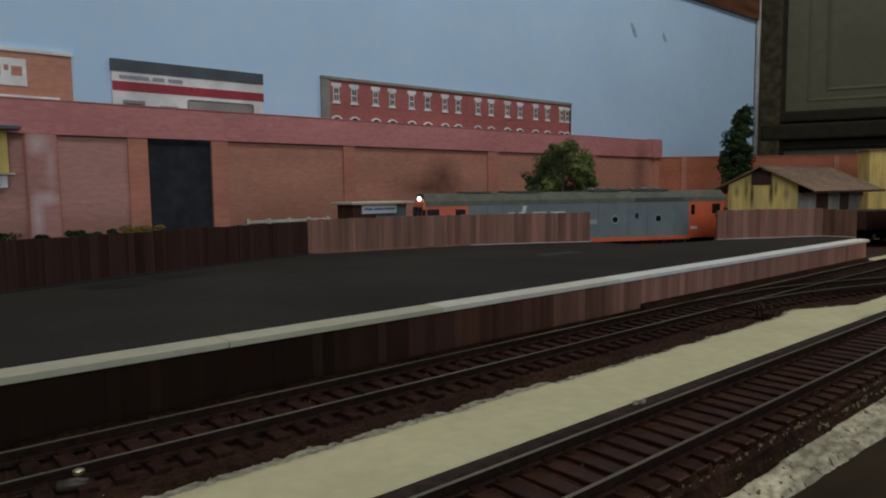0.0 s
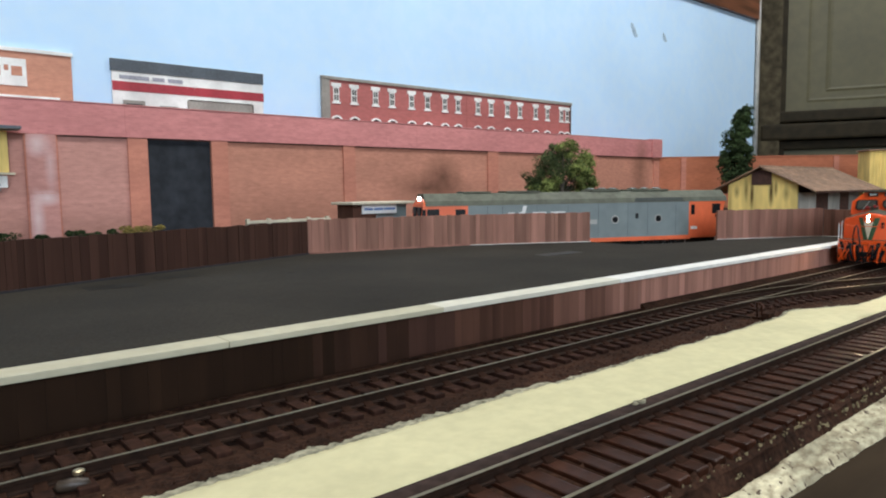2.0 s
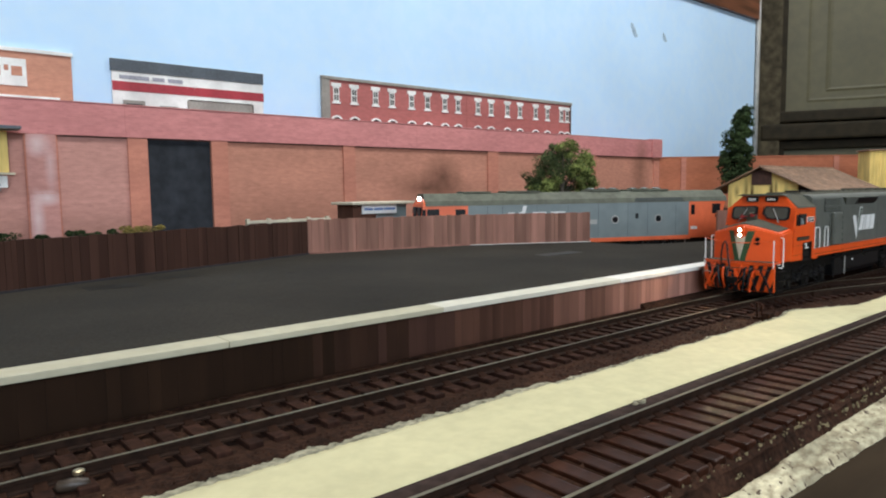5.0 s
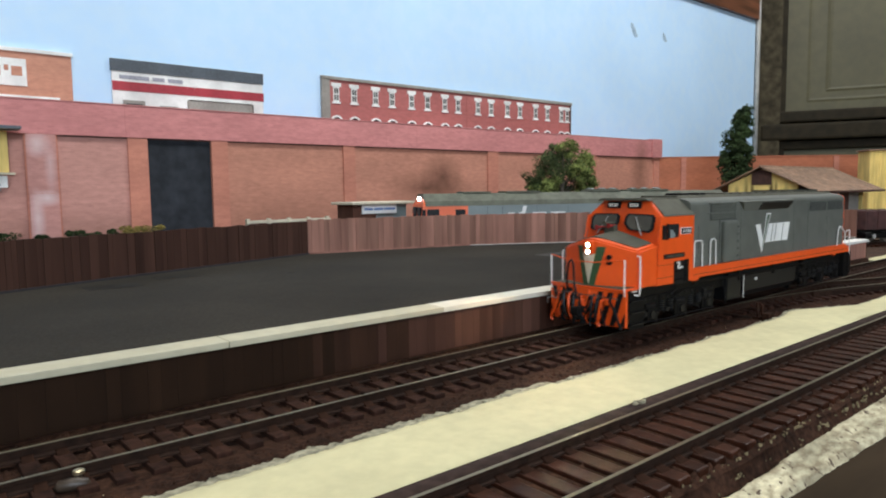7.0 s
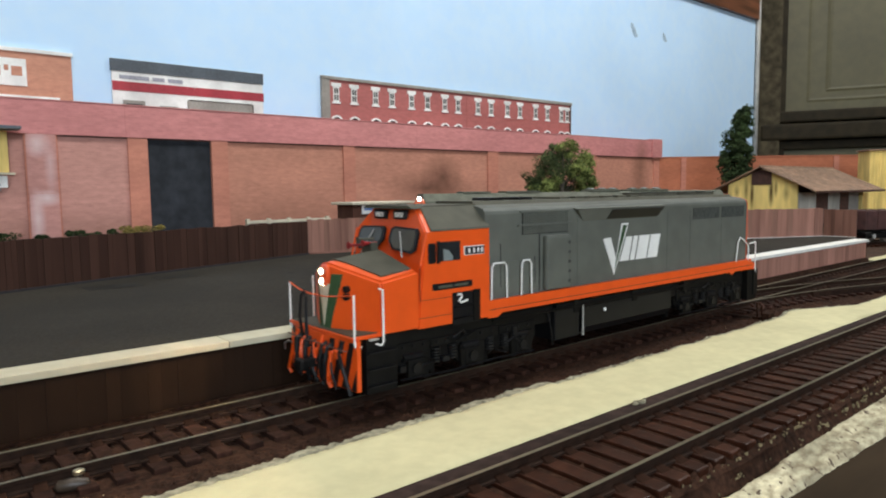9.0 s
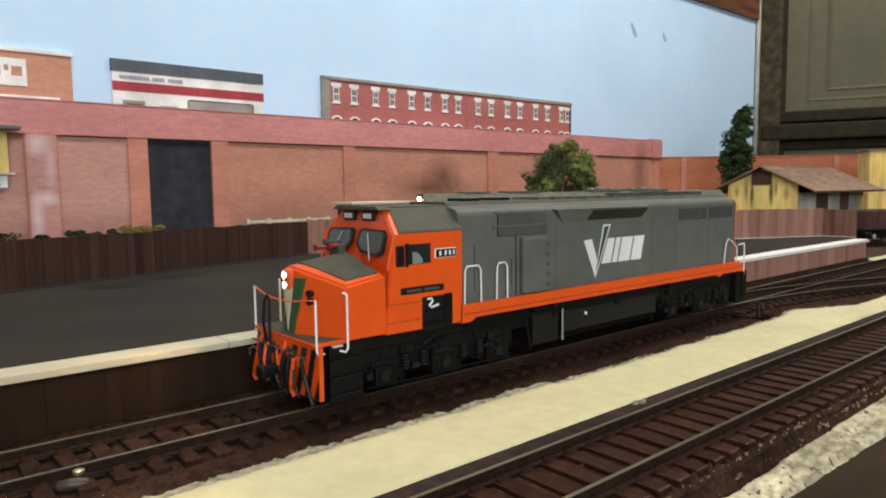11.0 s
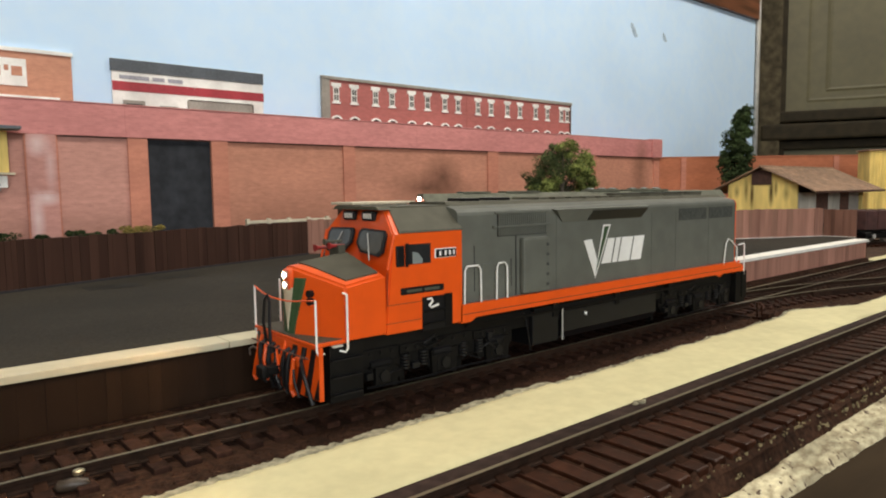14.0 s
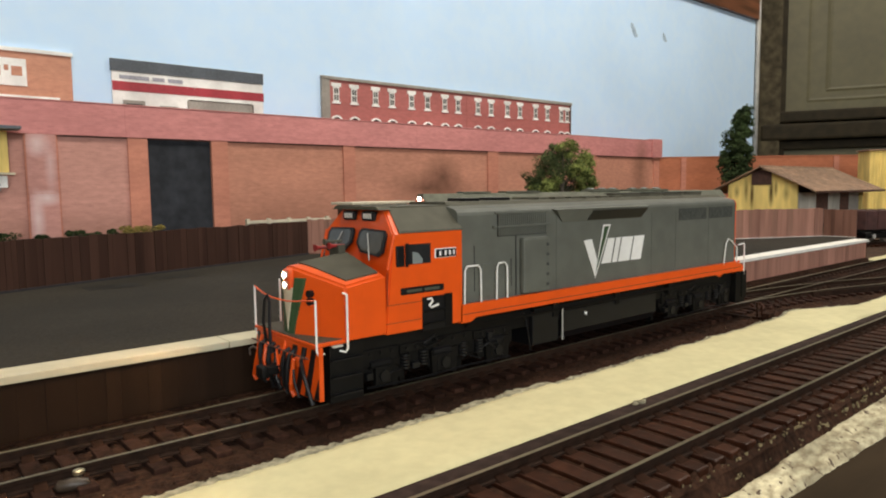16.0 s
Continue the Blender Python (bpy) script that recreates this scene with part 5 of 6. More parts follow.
    P("visor", prism(B(), [(-11.5, 47.2), (11.5, 47.2), (9.6, 48.1), (-9.6, 48.1)], 94.6, 98.6, "x"), M_GREYROOF, "grey windscreen visor")
    for y0 in (-4.6, 4.6):
        nb = P("marker_box", box(B(), 95.4, 97.6, y0 - 2.9, y0 + 2.9, 44.3, 46.8, 0.6), M_BLACKP, "black box with pale bars")
        for k in range(4):
            P("mark", box(B(), 95.25, 95.4, y0 - 1.9 + k, y0 - 1.3 + k, 44.9, 46.2), M_COPING, parent=nb)

    def screen(s):
        """A windscreen pane with a black rubber surround, on the sloped front."""
        out = [(3.8, 36.3), (12.4, 35.6), (13.9, 36.5), (14.0, 41.0), (13.0, 42.1), (2.6, 42.4), (1.4, 41.6), (1.2, 38.6)]
        for nm, k, d0, d1, m in (("windscreen", 1.0, 0.30, -0.3, M_BLACKP), ("pane", 0.83, 0.42, 0.0, M_SCREEN)):
            cy, cz = sum(p[0] for p in out) / 8, sum(p[1] for p in out) / 8
            bm = B()
            ring = [(s * (cy + (y - cy) * k), cz + (z - cz) * k) for y, z in out]
            A = [bm.verts.new((xf(z) - d0, y, z)) for y, z in ring]
            Bk = [bm.verts.new((xf(z) - d1, y, z)) for y, z in ring]
            bm.faces.new(A)
            bm.faces.new(Bk[::-1])
            for i in range(8):
                bm.faces.new((A[i], A[(i + 1) % 8], Bk[(i + 1) % 8], Bk[i]))
            bmesh.ops.recalc_face_normals(bm, faces=bm.faces)
            ob = P(nm, bm, m, "black rubber windscreen surround" if nm == "windscreen" else "dark glass", parent=c if nm == "windscreen" else surround)
            if nm == "windscreen":
                surround = ob
        P("wiper", tube(B(), [(xf(34.4) - 0.8, s * 9.8, 34.6), (xf(41) - 0.7, s * 6.2, 41.2)], 0.18, 6), M_POLE, "pale wiper arm", parent=surround)
    screen(-1)
    screen(1)
    for s in (-1, 1):
        y0, y1 = s * (S - 0.3), s * (S + 0.12)
        w = P("side_window", box(B(), 98.3, 107.6, min(y0, y1), max(y0, y1), 33.0, 38.9, 0.12), M_ORANGE)
        w["label"] = "open cab side window"
        P("pane", box(B(), 99.9, 106.9, min(y0, s * (S + 0.2)), max(y0, s * (S + 0.2)), 33.4, 38.5), M_GLASSDK, parent=w)
        P("deflector", box(B(), 95.9, 98.5, min(y0, s * (S + 0.35)), max(y0, s * (S + 0.35)), 33.0, 38.3, 0.5), M_BLACKP, "black draught deflector", parent=w)
        P("divider", box(B(), 98.7, 99.7, min(y0, s * (S + 0.5)), max(y0, s * (S + 0.5)), 32.9, 38.8, 0.1), M_BLACKP, parent=w)
        P("curtain", prism(B(), [(101.0, 33.5), (104.2, 33.5), (104.2, 34.6), (102.8, 36.2), (101.0, 36.6)], s * (S + 0.2), s * (S + 0.26), "y"), M_GREYBLUE, "pale blue seat back", parent=w)
        pl = P("side_plate", box(B(), 108.3, 115.7, min(y0, s * (S + 0.3)), max(y0, s * (S + 0.3)), 34.4, 36.9, 0.3), M_WHITE, "black plate with white border")
        P("field", box(B(), 108.55, 115.45, min(y0, s * (S + 0.4)), max(y0, s * (S + 0.4)), 34.62, 36.68), M_BLACKP, parent=pl)
        for x in (109.6, 111.4, 112.9, 114.3):
            P("mark", box(B(), x, x + 0.62, min(s * S, s * (S + 0.5)), max(s * S, s * (S + 0.5)), 35.05, 36.25), M_WHITE, parent=pl)
        npl = P("long_plate", box(B(), 97.2, 111.3, min(y0, s * (S + 0.3)), max(y0, s * (S + 0.3)), 25.8, 27.6, 0.4), M_BLACKP, "dark long plate with dull bars")
        for x0, x1 in ((99, 103.8), (104.6, 109.6)):
            P("mark", box(B(), x0, x1, min(s * S, s * (S + 0.38)), max(s * S, s * (S + 0.38)), 26.35, 27.05), M_GREYROOF, parent=npl)
        # step well
        sw = P("step_well", box(B(), 104.0, 114.2, min(y0, s * (S + 0.1)), max(y0, s * (S + 0.1)), 15.8, 24.6), M_BLACKP, "black cab step well")
        for z in (17.4, 20.6):
            P("tread", box(B(), 104.6, 111.5, min(y0, s * (S + 0.7)), max(y0, s * (S + 0.7)), z, z + 0.35), M_BLACK, parent=sw)
        P("jamb", box(B(), 111.5, 114.0, min(y0, s * (S + 0.35)), max(y0, s * (S + 0.35)), 16.2, 24.8), M_BLACK, parent=sw)
        P("hose", tube(B(), [(105.4, s * (S + 0.5), 24.0), (106.6, s * (S + 0.6), 24.2), (107.0, s * (S + 0.6), 23.4), (105.9, s * (S + 0.6), 22.3), (106.6, s * (S + 0.6), 21.8), (109.0, s * (S + 0.6), 22.3)], 0.32, 6), M_WHITE, "white looped hose", parent=sw)
        for x0, x1, z in ((92.7, 104, 19.0), (93.2, 104, 23.6)):
            P("panel_seam", box(B(), x0, x1, min(s * S, s * (S + 0.05)), max(s * S, s * (S + 0.05)), z, z + 0.13), M_BROWNDK)
        P("panel_seam", box(B(), 93.1, 93.25, min(s * S, s * (S + 0.05)), max(s * S, s * (S + 0.05)), 23.6, 32), M_BROWNDK)
        P("cab_pillar", tube(B(), [(xf(33) + 0.6, s * (S + 0.05), 32.6), (xf(41) + 0.4, s * (S + 0.02), 41.4)], 0.35, 6), M_ORANGE)
    # nose: a blunt prow
    bm = B()
    plan_b = [(92.6, -S), (81.2, -S), (75.0, -3.2), (74.6, 0), (75.0, 3.2), (81.2, S), (92.6, S)]
    topz = [31.5, 29.8, 33.4, 33.9, 33.4, 29.8, 31.5]
    low, top = [bm.verts.new((x, y, 16.8)) for x, y in plan_b], [bm.verts.new((x + 0.5 * (abs(y) < 10), y, z)) for (x, y), z in zip(plan_b, topz)]
    ctr_b, ctr_f = bm.verts.new((92.6, 0, 36.0)), None
    for i in range(6):
        bm.faces.new((low[i], low[i + 1], top[i + 1], top[i]))
    bm.faces.new((top[0], top[1], top[2], ctr_b))
    bm.faces.new((top[2], top[3], ctr_b))
    bm.faces.new((top[3], top[4], ctr_b))
    bm.faces.new((top[4], top[5], top[6], ctr_b))
    bm.faces.new(low[::-1])
    bm.faces.new((low[0], top[0], ctr_b, top[6], low[6]))
    bmesh.ops.recalc_face_normals(bm, faces=bm.faces)
    es = [e for e in bm.edges if all(v in top or v is ctr_b for v in e.verts) or {v for v in e.verts} in ({low[1], top[1]}, {low[5], top[5]})]
    bmesh.ops.bevel(bm, geom=es, offset=0.6, segments=3, affect="EDGES")
    P("nose", bm, M_ORANGE, "orange low nose")
    for s in (-1, 1):
        bm = B()
        q = [(79.2, 4.2, 33.75), (82.6, 14.3, 30.9), (91.4, 14.7, 32.15), (91.4, 1.0, 36.0)]
        q2 = [(77.8, 0.2, 34.5), (79.2, 4.2, 33.75), (91.4, 1.0, 36.0), (91.4, 0.2, 36.1)]
        hexa(bm, [(x, s * y, z - 0.6) for x, y, z in q] + [(x, s * y, z + 0.12) for x, y, z in q])
        P("nose_panel", bm, M_GREYROOF, "olive grey anti-glare panel")
        bm = B()
        hexa(bm, [(x, s * y, z - 0.6) for x, y, z in q2] + [(x, s * y, z + 0.1) for x, y, z in q2])
        P("nose_panel", bm, M_GREYROOF)
    # prow face: u is the side offset, x follows the slant
    px = lambda y: 75.0 + max(0, abs(y) - 3.2) * 0.473 - (0.4 * (1 - abs(y) / 3.2) if abs(y) < 3.2 else 0)

    def face_quad(name, pts, m, label="", d=0.12):
        bm = B()
        A = [bm.verts.new((px(y) - d, y, z)) for y, z in pts]
        Bk = [bm.verts.new((px(y) + 0.3, y, z)) for y, z in pts]
        n = len(pts)
        bm.faces.new(A)
        bm.faces.new(Bk[::-1])
        for i in range(n):
            bm.faces.new((A[i], A[(i + 1) % n], Bk[(i + 1) % n], Bk[i]))
        bmesh.ops.recalc_face_normals(bm, faces=bm.faces)
        return P(name, bm, m, label)
    face_quad("chevron", [(0, 17.6), (2.6, 28.6), (0, 28.6), (-2.6, 28.6)], M_CREAMP, "cream chevron point", 0.3)
    for s in (-1, 1):
        face_quad("stripe", [(s * 0.1, 17.2), (s * 2.4, 17.2), (s * 6.0, 31.2), (s * 3.4, 31.2)], M_GREEN, "dark green chevron stripe", 0.34)
    for z in (27.5, 25.6):
        P("socket", tube(B(), [(px(-7.2) + 0.4, -7.2, z), (px(-7.2) - 0.7, -7.5, z)], 0.9, 12), M_BLACKP, "black jumper socket")
    hb = P("headlamp", box(B(), 74.2, 76.9, -1.9, 1.9, 27.9, 33.2, 0.8), M_ORANGE, "twin headlamp housing")
    for z in (29.2, 31.7):
        bm = B()
        rings = [[bm.verts.new((x, r * math.cos(k * math.pi / 10), z + r * math.sin(k * math.pi / 10))) for k in range(20)] for x, r in ((74.12, 0.36), (73.62, 0.86))]
        for k in range(20):
            bm.faces.new((rings[0][k], rings[0][(k + 1) % 20], rings[1][(k + 1) % 20], rings[1][k]))
        P("lens", bm, M_DISH, "glowing headlamp dish", parent=hb)
        P("bulb", tube(B(), [(74.18, 0, z), (74.1, 0, z)], 0.35, 14), M_LAMP, "lit bulb", parent=hb)
        P("rim", rim_tube(74.25, 73.62, z, 0.87, 1.02), M_POLE, "bright lamp rim", parent=hb)
    # horns on the nose top
    for ya, yb, z, reach, r, m, label in ((3.2, 4.4, 37.4, 84.9, 1.0, M_HORN, "red trumpet horn"), (0.4, 0.6, 38.0, 86.9, 0.9, M_HORN, "red trumpet horn"), (1.8, 2.2, 39.0, 86.4, 0.85, M_GREYROOF, "grey trumpet horn")):
        P("horn", tube(B(), [(91.4, ya, z), (reach + 2.0, yb - 0.2, z), (reach + 0.9, yb, z), (reach, yb, z)], [0.35, 0.4, 0.55, r], 14), m, label)
    P("horn_bracket", box(B(), 89.0, 91.2, -0.6, 4.2, 35.0, 38.2, 0.3), M_GREYROOF, "grey horn bracket")
    # pilot plate with hazard stripes
    for s in (-1, 1):
        bm = B()
        q = [(72.6, 0.0), (72.6, 5.0), (73.5, S + 0.4), (74.6, S + 0.4), (76.0, 0.0)]
        prism(bm, [(x, s * y) for x, y in q], 3.7, 16.2, "z")
        P("pilot", bm, M_ORANGE, "orange pilot plate with black slanted stripes")
        pf = lambda y: 72.6 + max(0, y - 5.0) * 0.077
        for k in range(4):
            y0 = 2.4 + k * 4.0
            pts = [(y0, 3.9), (y0 + 1.9, 3.9), (min(S + 0.2, y0 + 5.4), 15.6), (min(S + 0.2, y0 + 3.5), 15.6)]
            pts = [(y, z) for y, z in pts]
            if y0 + 3.5 > S:
                pts = [(y0, 3.9), (min(S + 0.2, y0 + 1.9), 3.9), (S + 0.2, 9.0)]
            bm = B()
            A = [bm.verts.new((pf(y) - 0.15, s * y, z)) for y, z in pts]
            Bk = [bm.verts.new((pf(y) + 0.2, s * y, z)) for y, z in pts]
            n = len(pts)
            bm.faces.new(A)
            bm.faces.new(Bk[::-1])
            for i in range(n):
                bm.faces.new((A[i], A[(i + 1) % n], Bk[(i + 1) % n], Bk[i]))
            bmesh.ops.recalc_face_normals(bm, faces=bm.faces)
            P("hazard_stripe", bm, M_BLACKP)
        # end steps
        st = P("end_steps", box(B(), 76.8, 86.0, min(s * 11, s * 15.8), max(s * 11, s * 15.8), 2.2, 16.4, 0.2), M_BLACK, "black end steps")
        for z in (4.0, 8.2, 12.4):
            P("tread", box(B(), 76.9, 85.2, min(s * 15, s * 17.0), max(s * 15, s * 17.0), z, z + 0.4), M_BLACKP, parent=st)
        P("step_edge", box(B(), 77.2, 79.8, min(s * 16.2, s * 17.0), max(s * 16.2, s * 17.0), 15.8, 16.2), M_POLE, parent=st)
        # handrails
        P("handrail", tube(B(), [(75.6, s * 15.4, 14.4), (73.6, s * 16.2, 14.6), (73.2, s * 16.3, 15.6), (73.2, s * 16.3, 27.4)], 0.27, 8), M_WHITE, "white corner handrail")
        P("handrail", tube(B(), [(79.6, s * 15.8, 14.6), (80.4, s * 17.2, 14.4), (80.9, s * 17.3, 15.2), (80.9, s * 17.3, 28.0), (80.4, s * 16.3, 28.3)], 0.27, 8), M_WHITE, "white corner handrail")
        for x0, x1 in ((119.0, 125.2), (131.2, 135.6)):
            yy = s * (S - 0.4)
            P("handrail", tube(B(), [(x0, yy, 20.6), (x0 + 0.2, yy, 30.0), (x0 + 1.0, yy, 31.2), (x1 - 1.0, yy, 31.2), (x1 - 0.1, yy, 30.0), (x1, yy, 20.6)], 0.27, 8), M_WHITE, "white hooped handrail")
        yy = s * (S - 0.2)
        P("handrail", tube(B(), [(260.6, yy, 20.2), (262.2, yy, 28.6), (264.0, yy, 30.6), (266.4, yy, 29.8), (271.4, yy, 26.8), (271.6, yy, 20)], 0.27, 8), M_WHITE, "white hooped handrail")
        P("handrail", tube(B(), [(272.6, yy, 27.6), (277.6, yy, 28.0), (278.0, yy, 27.0), (278.0, yy, 14.8)], 0.27, 8), M_WHITE, "white rear corner handrail")
        P("rear_steps", box(B(), 272, 280, min(s * 11, s * 15.8), max(s * 11, s * 15.8), 3.0, 16.4, 0.2), M_BLACK, "black rear steps")
    P("chain", tube(B(), [(73.2, 16.3, 27.4), (72.8, 10, 26.2), (72.6, 4, 25.7), (72.6, -4, 25.8), (72.8, -10, 26.5), (73.2, -16.3, 27.3)], 0.2, 6), M_ORANGE, "orange safety chain")
    P("deck", box(B(), 72.8, 82, -S, S, 16.3, 17.0, 0.15), M_ORANGE, "orange front deck edge")
    P("deck_plate", box(B(), 73.2, 82, -15, 15, 17.0, 17.25), M_GREYROOF)
    for y0, dz in ((-6.5, 0), (-4.2, 0.4), (4.0, 0.3), (6.2, 0), (8.6, 0.5)):
        P("hose", tube(B(), [(72.6, y0, 14.2), (71.2, y0, 13.2 + dz), (70.6, y0 * 0.97, 10), (70.8, y0 * 0.9, 6.5), (71.3, y0 * 0.85, 4.8)], 0.55, 7), M_ORANGE if y0 == 6.2 else M_BLACKP, "brake hose")
    rnd = random.Random(11)
    for k in range(20):
        y0 = rnd.uniform(-12.5, 11.0)
        y1 = y0 + rnd.uniform(-4.5, 4.5)
        m = M_ORANGE if k % 4 == 0 else M_BLACKP
        P("air_pipe", tube(B(), [(72.7, y0, rnd.uniform(12, 16)), (71.7, y0 + 0.3, rnd.uniform(10.5, 13.5)), (71.5 - 0.03 * k, (y0 + y1) / 2, rnd.uniform(6, 10)), (71.8, y1, rnd.uniform(3.2, 6.5)), (72.3, y1 + rnd.uniform(-1, 1), rnd.uniform(2.4, 5))], rnd.uniform(0.25, 0.6), 7), m, "bent brake pipe")
    P("lift_lever", tube(B(), [(72.2, 12.5, 11.0), (71.6, 15.0, 11.6), (71.2, 16.4, 10.8), (71.4, 16.6, 9.0)], 0.25, 6), M_STEEL, "bright uncoupling lever")
    for y0 in (-10.2, -5.2, 5.2, 10.2):
        P("pipe_cock", box(B(), 71.2, 72.8, y0 - 0.8, y0 + 0.8, 11.2, 13.4, 0.3), M_ORANGE if y0 < 0 else M_BLACKP)
    P("buffer_block", box(B(), 71.4, 72.8, -4.2, 4.2, 6.0, 12.0, 0.5), M_ORANGE, "orange coupler pocket")
    P("uncoupling_bar", tube(B(), [(72, -14.5, 13.6), (70.6, -13.2, 14.2), (70.6, 13.2, 14.2), (72, 14.5, 13.6)], 0.18, 6), M_BROWNDK)
    P("jumper", tube(B(), [(72.2, 7.4, 12.5), (71.2, 7.3, 19.5), (71.4, 6.6, 25.0), (71.8, 5.7, 26.3), (71.9, 4.9, 24.6), (71.2, 3.8, 18.0), (71.0, 2.6, 12.0)], 0.42, 8), M_BLACKP, "black looped jumper cable")
    for x0, x1, xk in ((68, 73, 66.6), (278, 283, 284.2)):
        k = P("coupler", box(B(), x0, x1, -1.2, 1.2, 7.6, 9.8, 0.4), M_BLACK, "black knuckle coupler")
        P("knuckle", box(B(), min(xk, xk + 2.0) - 0.4, max(xk, xk + 2.0) - 0.4, -1.9, 1.9, 7.0, 10.2, 0.7), M_BLACK, parent=k)
    P("buffer_beam", box(B(), 276.5, 280.4, -S, S, 5.0, 16.2, 0.3), M_BLACK)
    P("chain", tube(B(), [(278, -16, 27.8), (279.4, -10, 26.4), (279.4, 10, 26.4), (278, 16, 27.8)], 0.22, 6), M_HORN)
    # fuel tank
    bm = prism(B(), [(-15.2, 13.5), (-15.2, 7.0), (-12.5, 4.3), (12.5, 4.3), (15.2, 7.0), (15.2, 13.5)], 161.5, 213, "x")
    t = P("fuel_tank", bm, M_BLACKP, "black fuel tank")
    P("air_tank", box(B(), 147, 159, -15.2, 15.2, 4.6, 14.8, 0.5), M_BLACKP, "black battery box")
    P("filler", tube(B(), [(172, -15.2, 11.6), (172, -15.7, 11.6)], 0.6, 10), M_WHITE, parent=t)
    P("sight_glass", tube(B(), [(160.3, -15.6, 4.6), (160.3, -15.6, 14.6)], 0.28, 6), M_POLE, "pale sight glass")
    P("pipe", tube(B(), [(144, -14.6, 15), (145, -15.2, 9), (146, -15.2, 3.6)], 0.3, 6), M_BLACKP)
    P("pipe", tube(B(), [(120, -15.4, 14.8), (150, -15.4, 14.4), (214, -15.4, 14.4), (240, -15.0, 15)], 0.45, 6), M_BLACK)
    for x in (156, 188, 221):
        P("bracket", box(B(), x, x + 2.4, -15.6, 15.6, 12.4, 17.0, 0.2), M_BLACK)
    bogie(c, 113 - OX)
    bogie(c, 245 - OX)
    wheels = [wheelset(c, x - OX) for x in (93, 113, 133, 225, 245, 265)]
    return c, wheels


LOCO, WHEELS = diesel_c()


def diesel_g():
    """The blue-grey carbody locomotive standing behind the platform; its own x runs along its length, the near side at y = -16.5."""
    ang = -24.0
    ca, sa = math.cos(radians(ang)), math.sin(radians(ang))
    cx, cy = 420 - 13 * ca - 16.5 * sa, 324 - 13 * sa + 16.5 * ca
    g = thing("carbody_locomotive", cx, cy, -0.3, ang, "blue-grey carbody model diesel with orange ends", "locomotive")
    S, L = 16.5, 124
    prof = [(-S, 11), (-S, 40.5), (-S + 1.6, 43.6), (-8, 49), (8, 49), (S - 1.6, 43.6), (S, 40.5), (S, 11)]
    part("body", prism(B(), prof, -87, 102.4, "x"), M_GREYBLUE, g, "blue-grey ribbed body side")
    for s, x0, x1, over in ((-1, -87, -L, 0.0), (1, 102.4, 130.5, 8.0)):
        bm = B()
        A = [bm.verts.new((x0, u, v)) for u, v in prof]
        Bk = [bm.verts.new((x1 if v < 30 else x1 + over if over else x1 - s * (v - 30) * 0.28, u * (0.84 if over and v < 30 else 0.93), v if v < 45 else v - 2)) for u, v in prof]
        n = len(prof)
        rings = [A, Bk]
        if over:  # straight door bay, then a rounded nose
            rings = [A, [bm.verts.new((113.6, u, v)) for u, v in prof], [bm.verts.new((123.5 if v < 30 else 127, u * (0.95 if v < 30 else 0.97), v)) for u, v in prof], Bk]
        bm.faces.new(A)
        bm.faces.new(Bk[::-1])
        for p, q in zip(rings, rings[1:]):
            for i in range(n):
                bm.faces.new((p[i], p[(i + 1) % n], q[(i + 1) % n], q[i]))
        bmesh.ops.recalc_face_normals(bm, faces=bm.faces)
        e = part("cab", bm, M_ORANGEG, g, "orange rounded cab end")
        for y in (-S + 0.3, S - 0.3):
            sg = -1 if y < 0 else 1
            w0, w1 = (x0 + s * 22, x0 + s * 31) if not over else (x0 + 22.5, x0 + 30)
            part("window", box(B(), min(w0, w1), max(w0, w1), min(y * 0.94, sg * (S + 0.12)), max(y * 0.94, sg * (S + 0.12)), 30.5, 38.5, 0.3), M_BLACKP, e, "dark cab window")
            part("door", box(B(), min(x0 + s * 1.5, x0 + s * 6), max(x0 + s * 1.5, x0 + s * 6), min(y, sg * (S + 0.1)), max(y, sg * (S + 0.1)), 14, 39, 0.2), M_ORANGEG, e)
            if not over:
                part("window", box(B(), x0 - 34.6, x0 - 32, min(y * 0.9, sg * (S - 0.4)), max(y * 0.9, sg * (S - 0.4)), 30.5, 38.3, 0.3), M_BLACKP, e, "narrow dark quarter window")
            pw = 5.4 if over else 9.6
            part("pane", box(B(), min(x0 + s * 2, x0 + s * pw), max(x0 + s * 2, x0 + s * pw), min(y, sg * (S + 0.2)), max(y, sg * (S + 0.2)), 30, 38), M_BLACKP, e)
            part("plate", box(B(), min(x0 + s * 1.8, x0 + s * 8), max(x0 + s * 1.8, x0 + s * 8), min(y, sg * (S + 0.25)), max(y, sg * (S + 0.25)), 18, 20.4), M_WHITE, e)
        for y in (-6.5, 6.5):
            part("windscreen", box(B(), x1 + over * 0.97 - s * 2.6 * (not over) - 0.8, x1 + over * 0.97 - s * 2.6 * (not over) + 0.8, y - 4.6, y + 4.6, 32.5, 40.0, 0.3), M_BLACKP, e, "dark windscreen")
        part("coupler", box(B(), min(x1, x1 + s * 6), max(x1, x1 + s * 6), -2, 2, 7, 10.5, 0.4), M_BLACK, g)
        part("pilot", box(B(), min(x1 - s * 9, x1 - s * 1), max(x1 - s * 9, x1 - s * 1), -14, 14, 3, 10.8, 0.5), M_BLACK, g)
    part("headlamp", tube(B(), [(-L + 5.5, 0, 46.0), (-L + 3.0, 0, 46.0)], 1.3, 14), M_LAMP2, g, "lit headlamp")
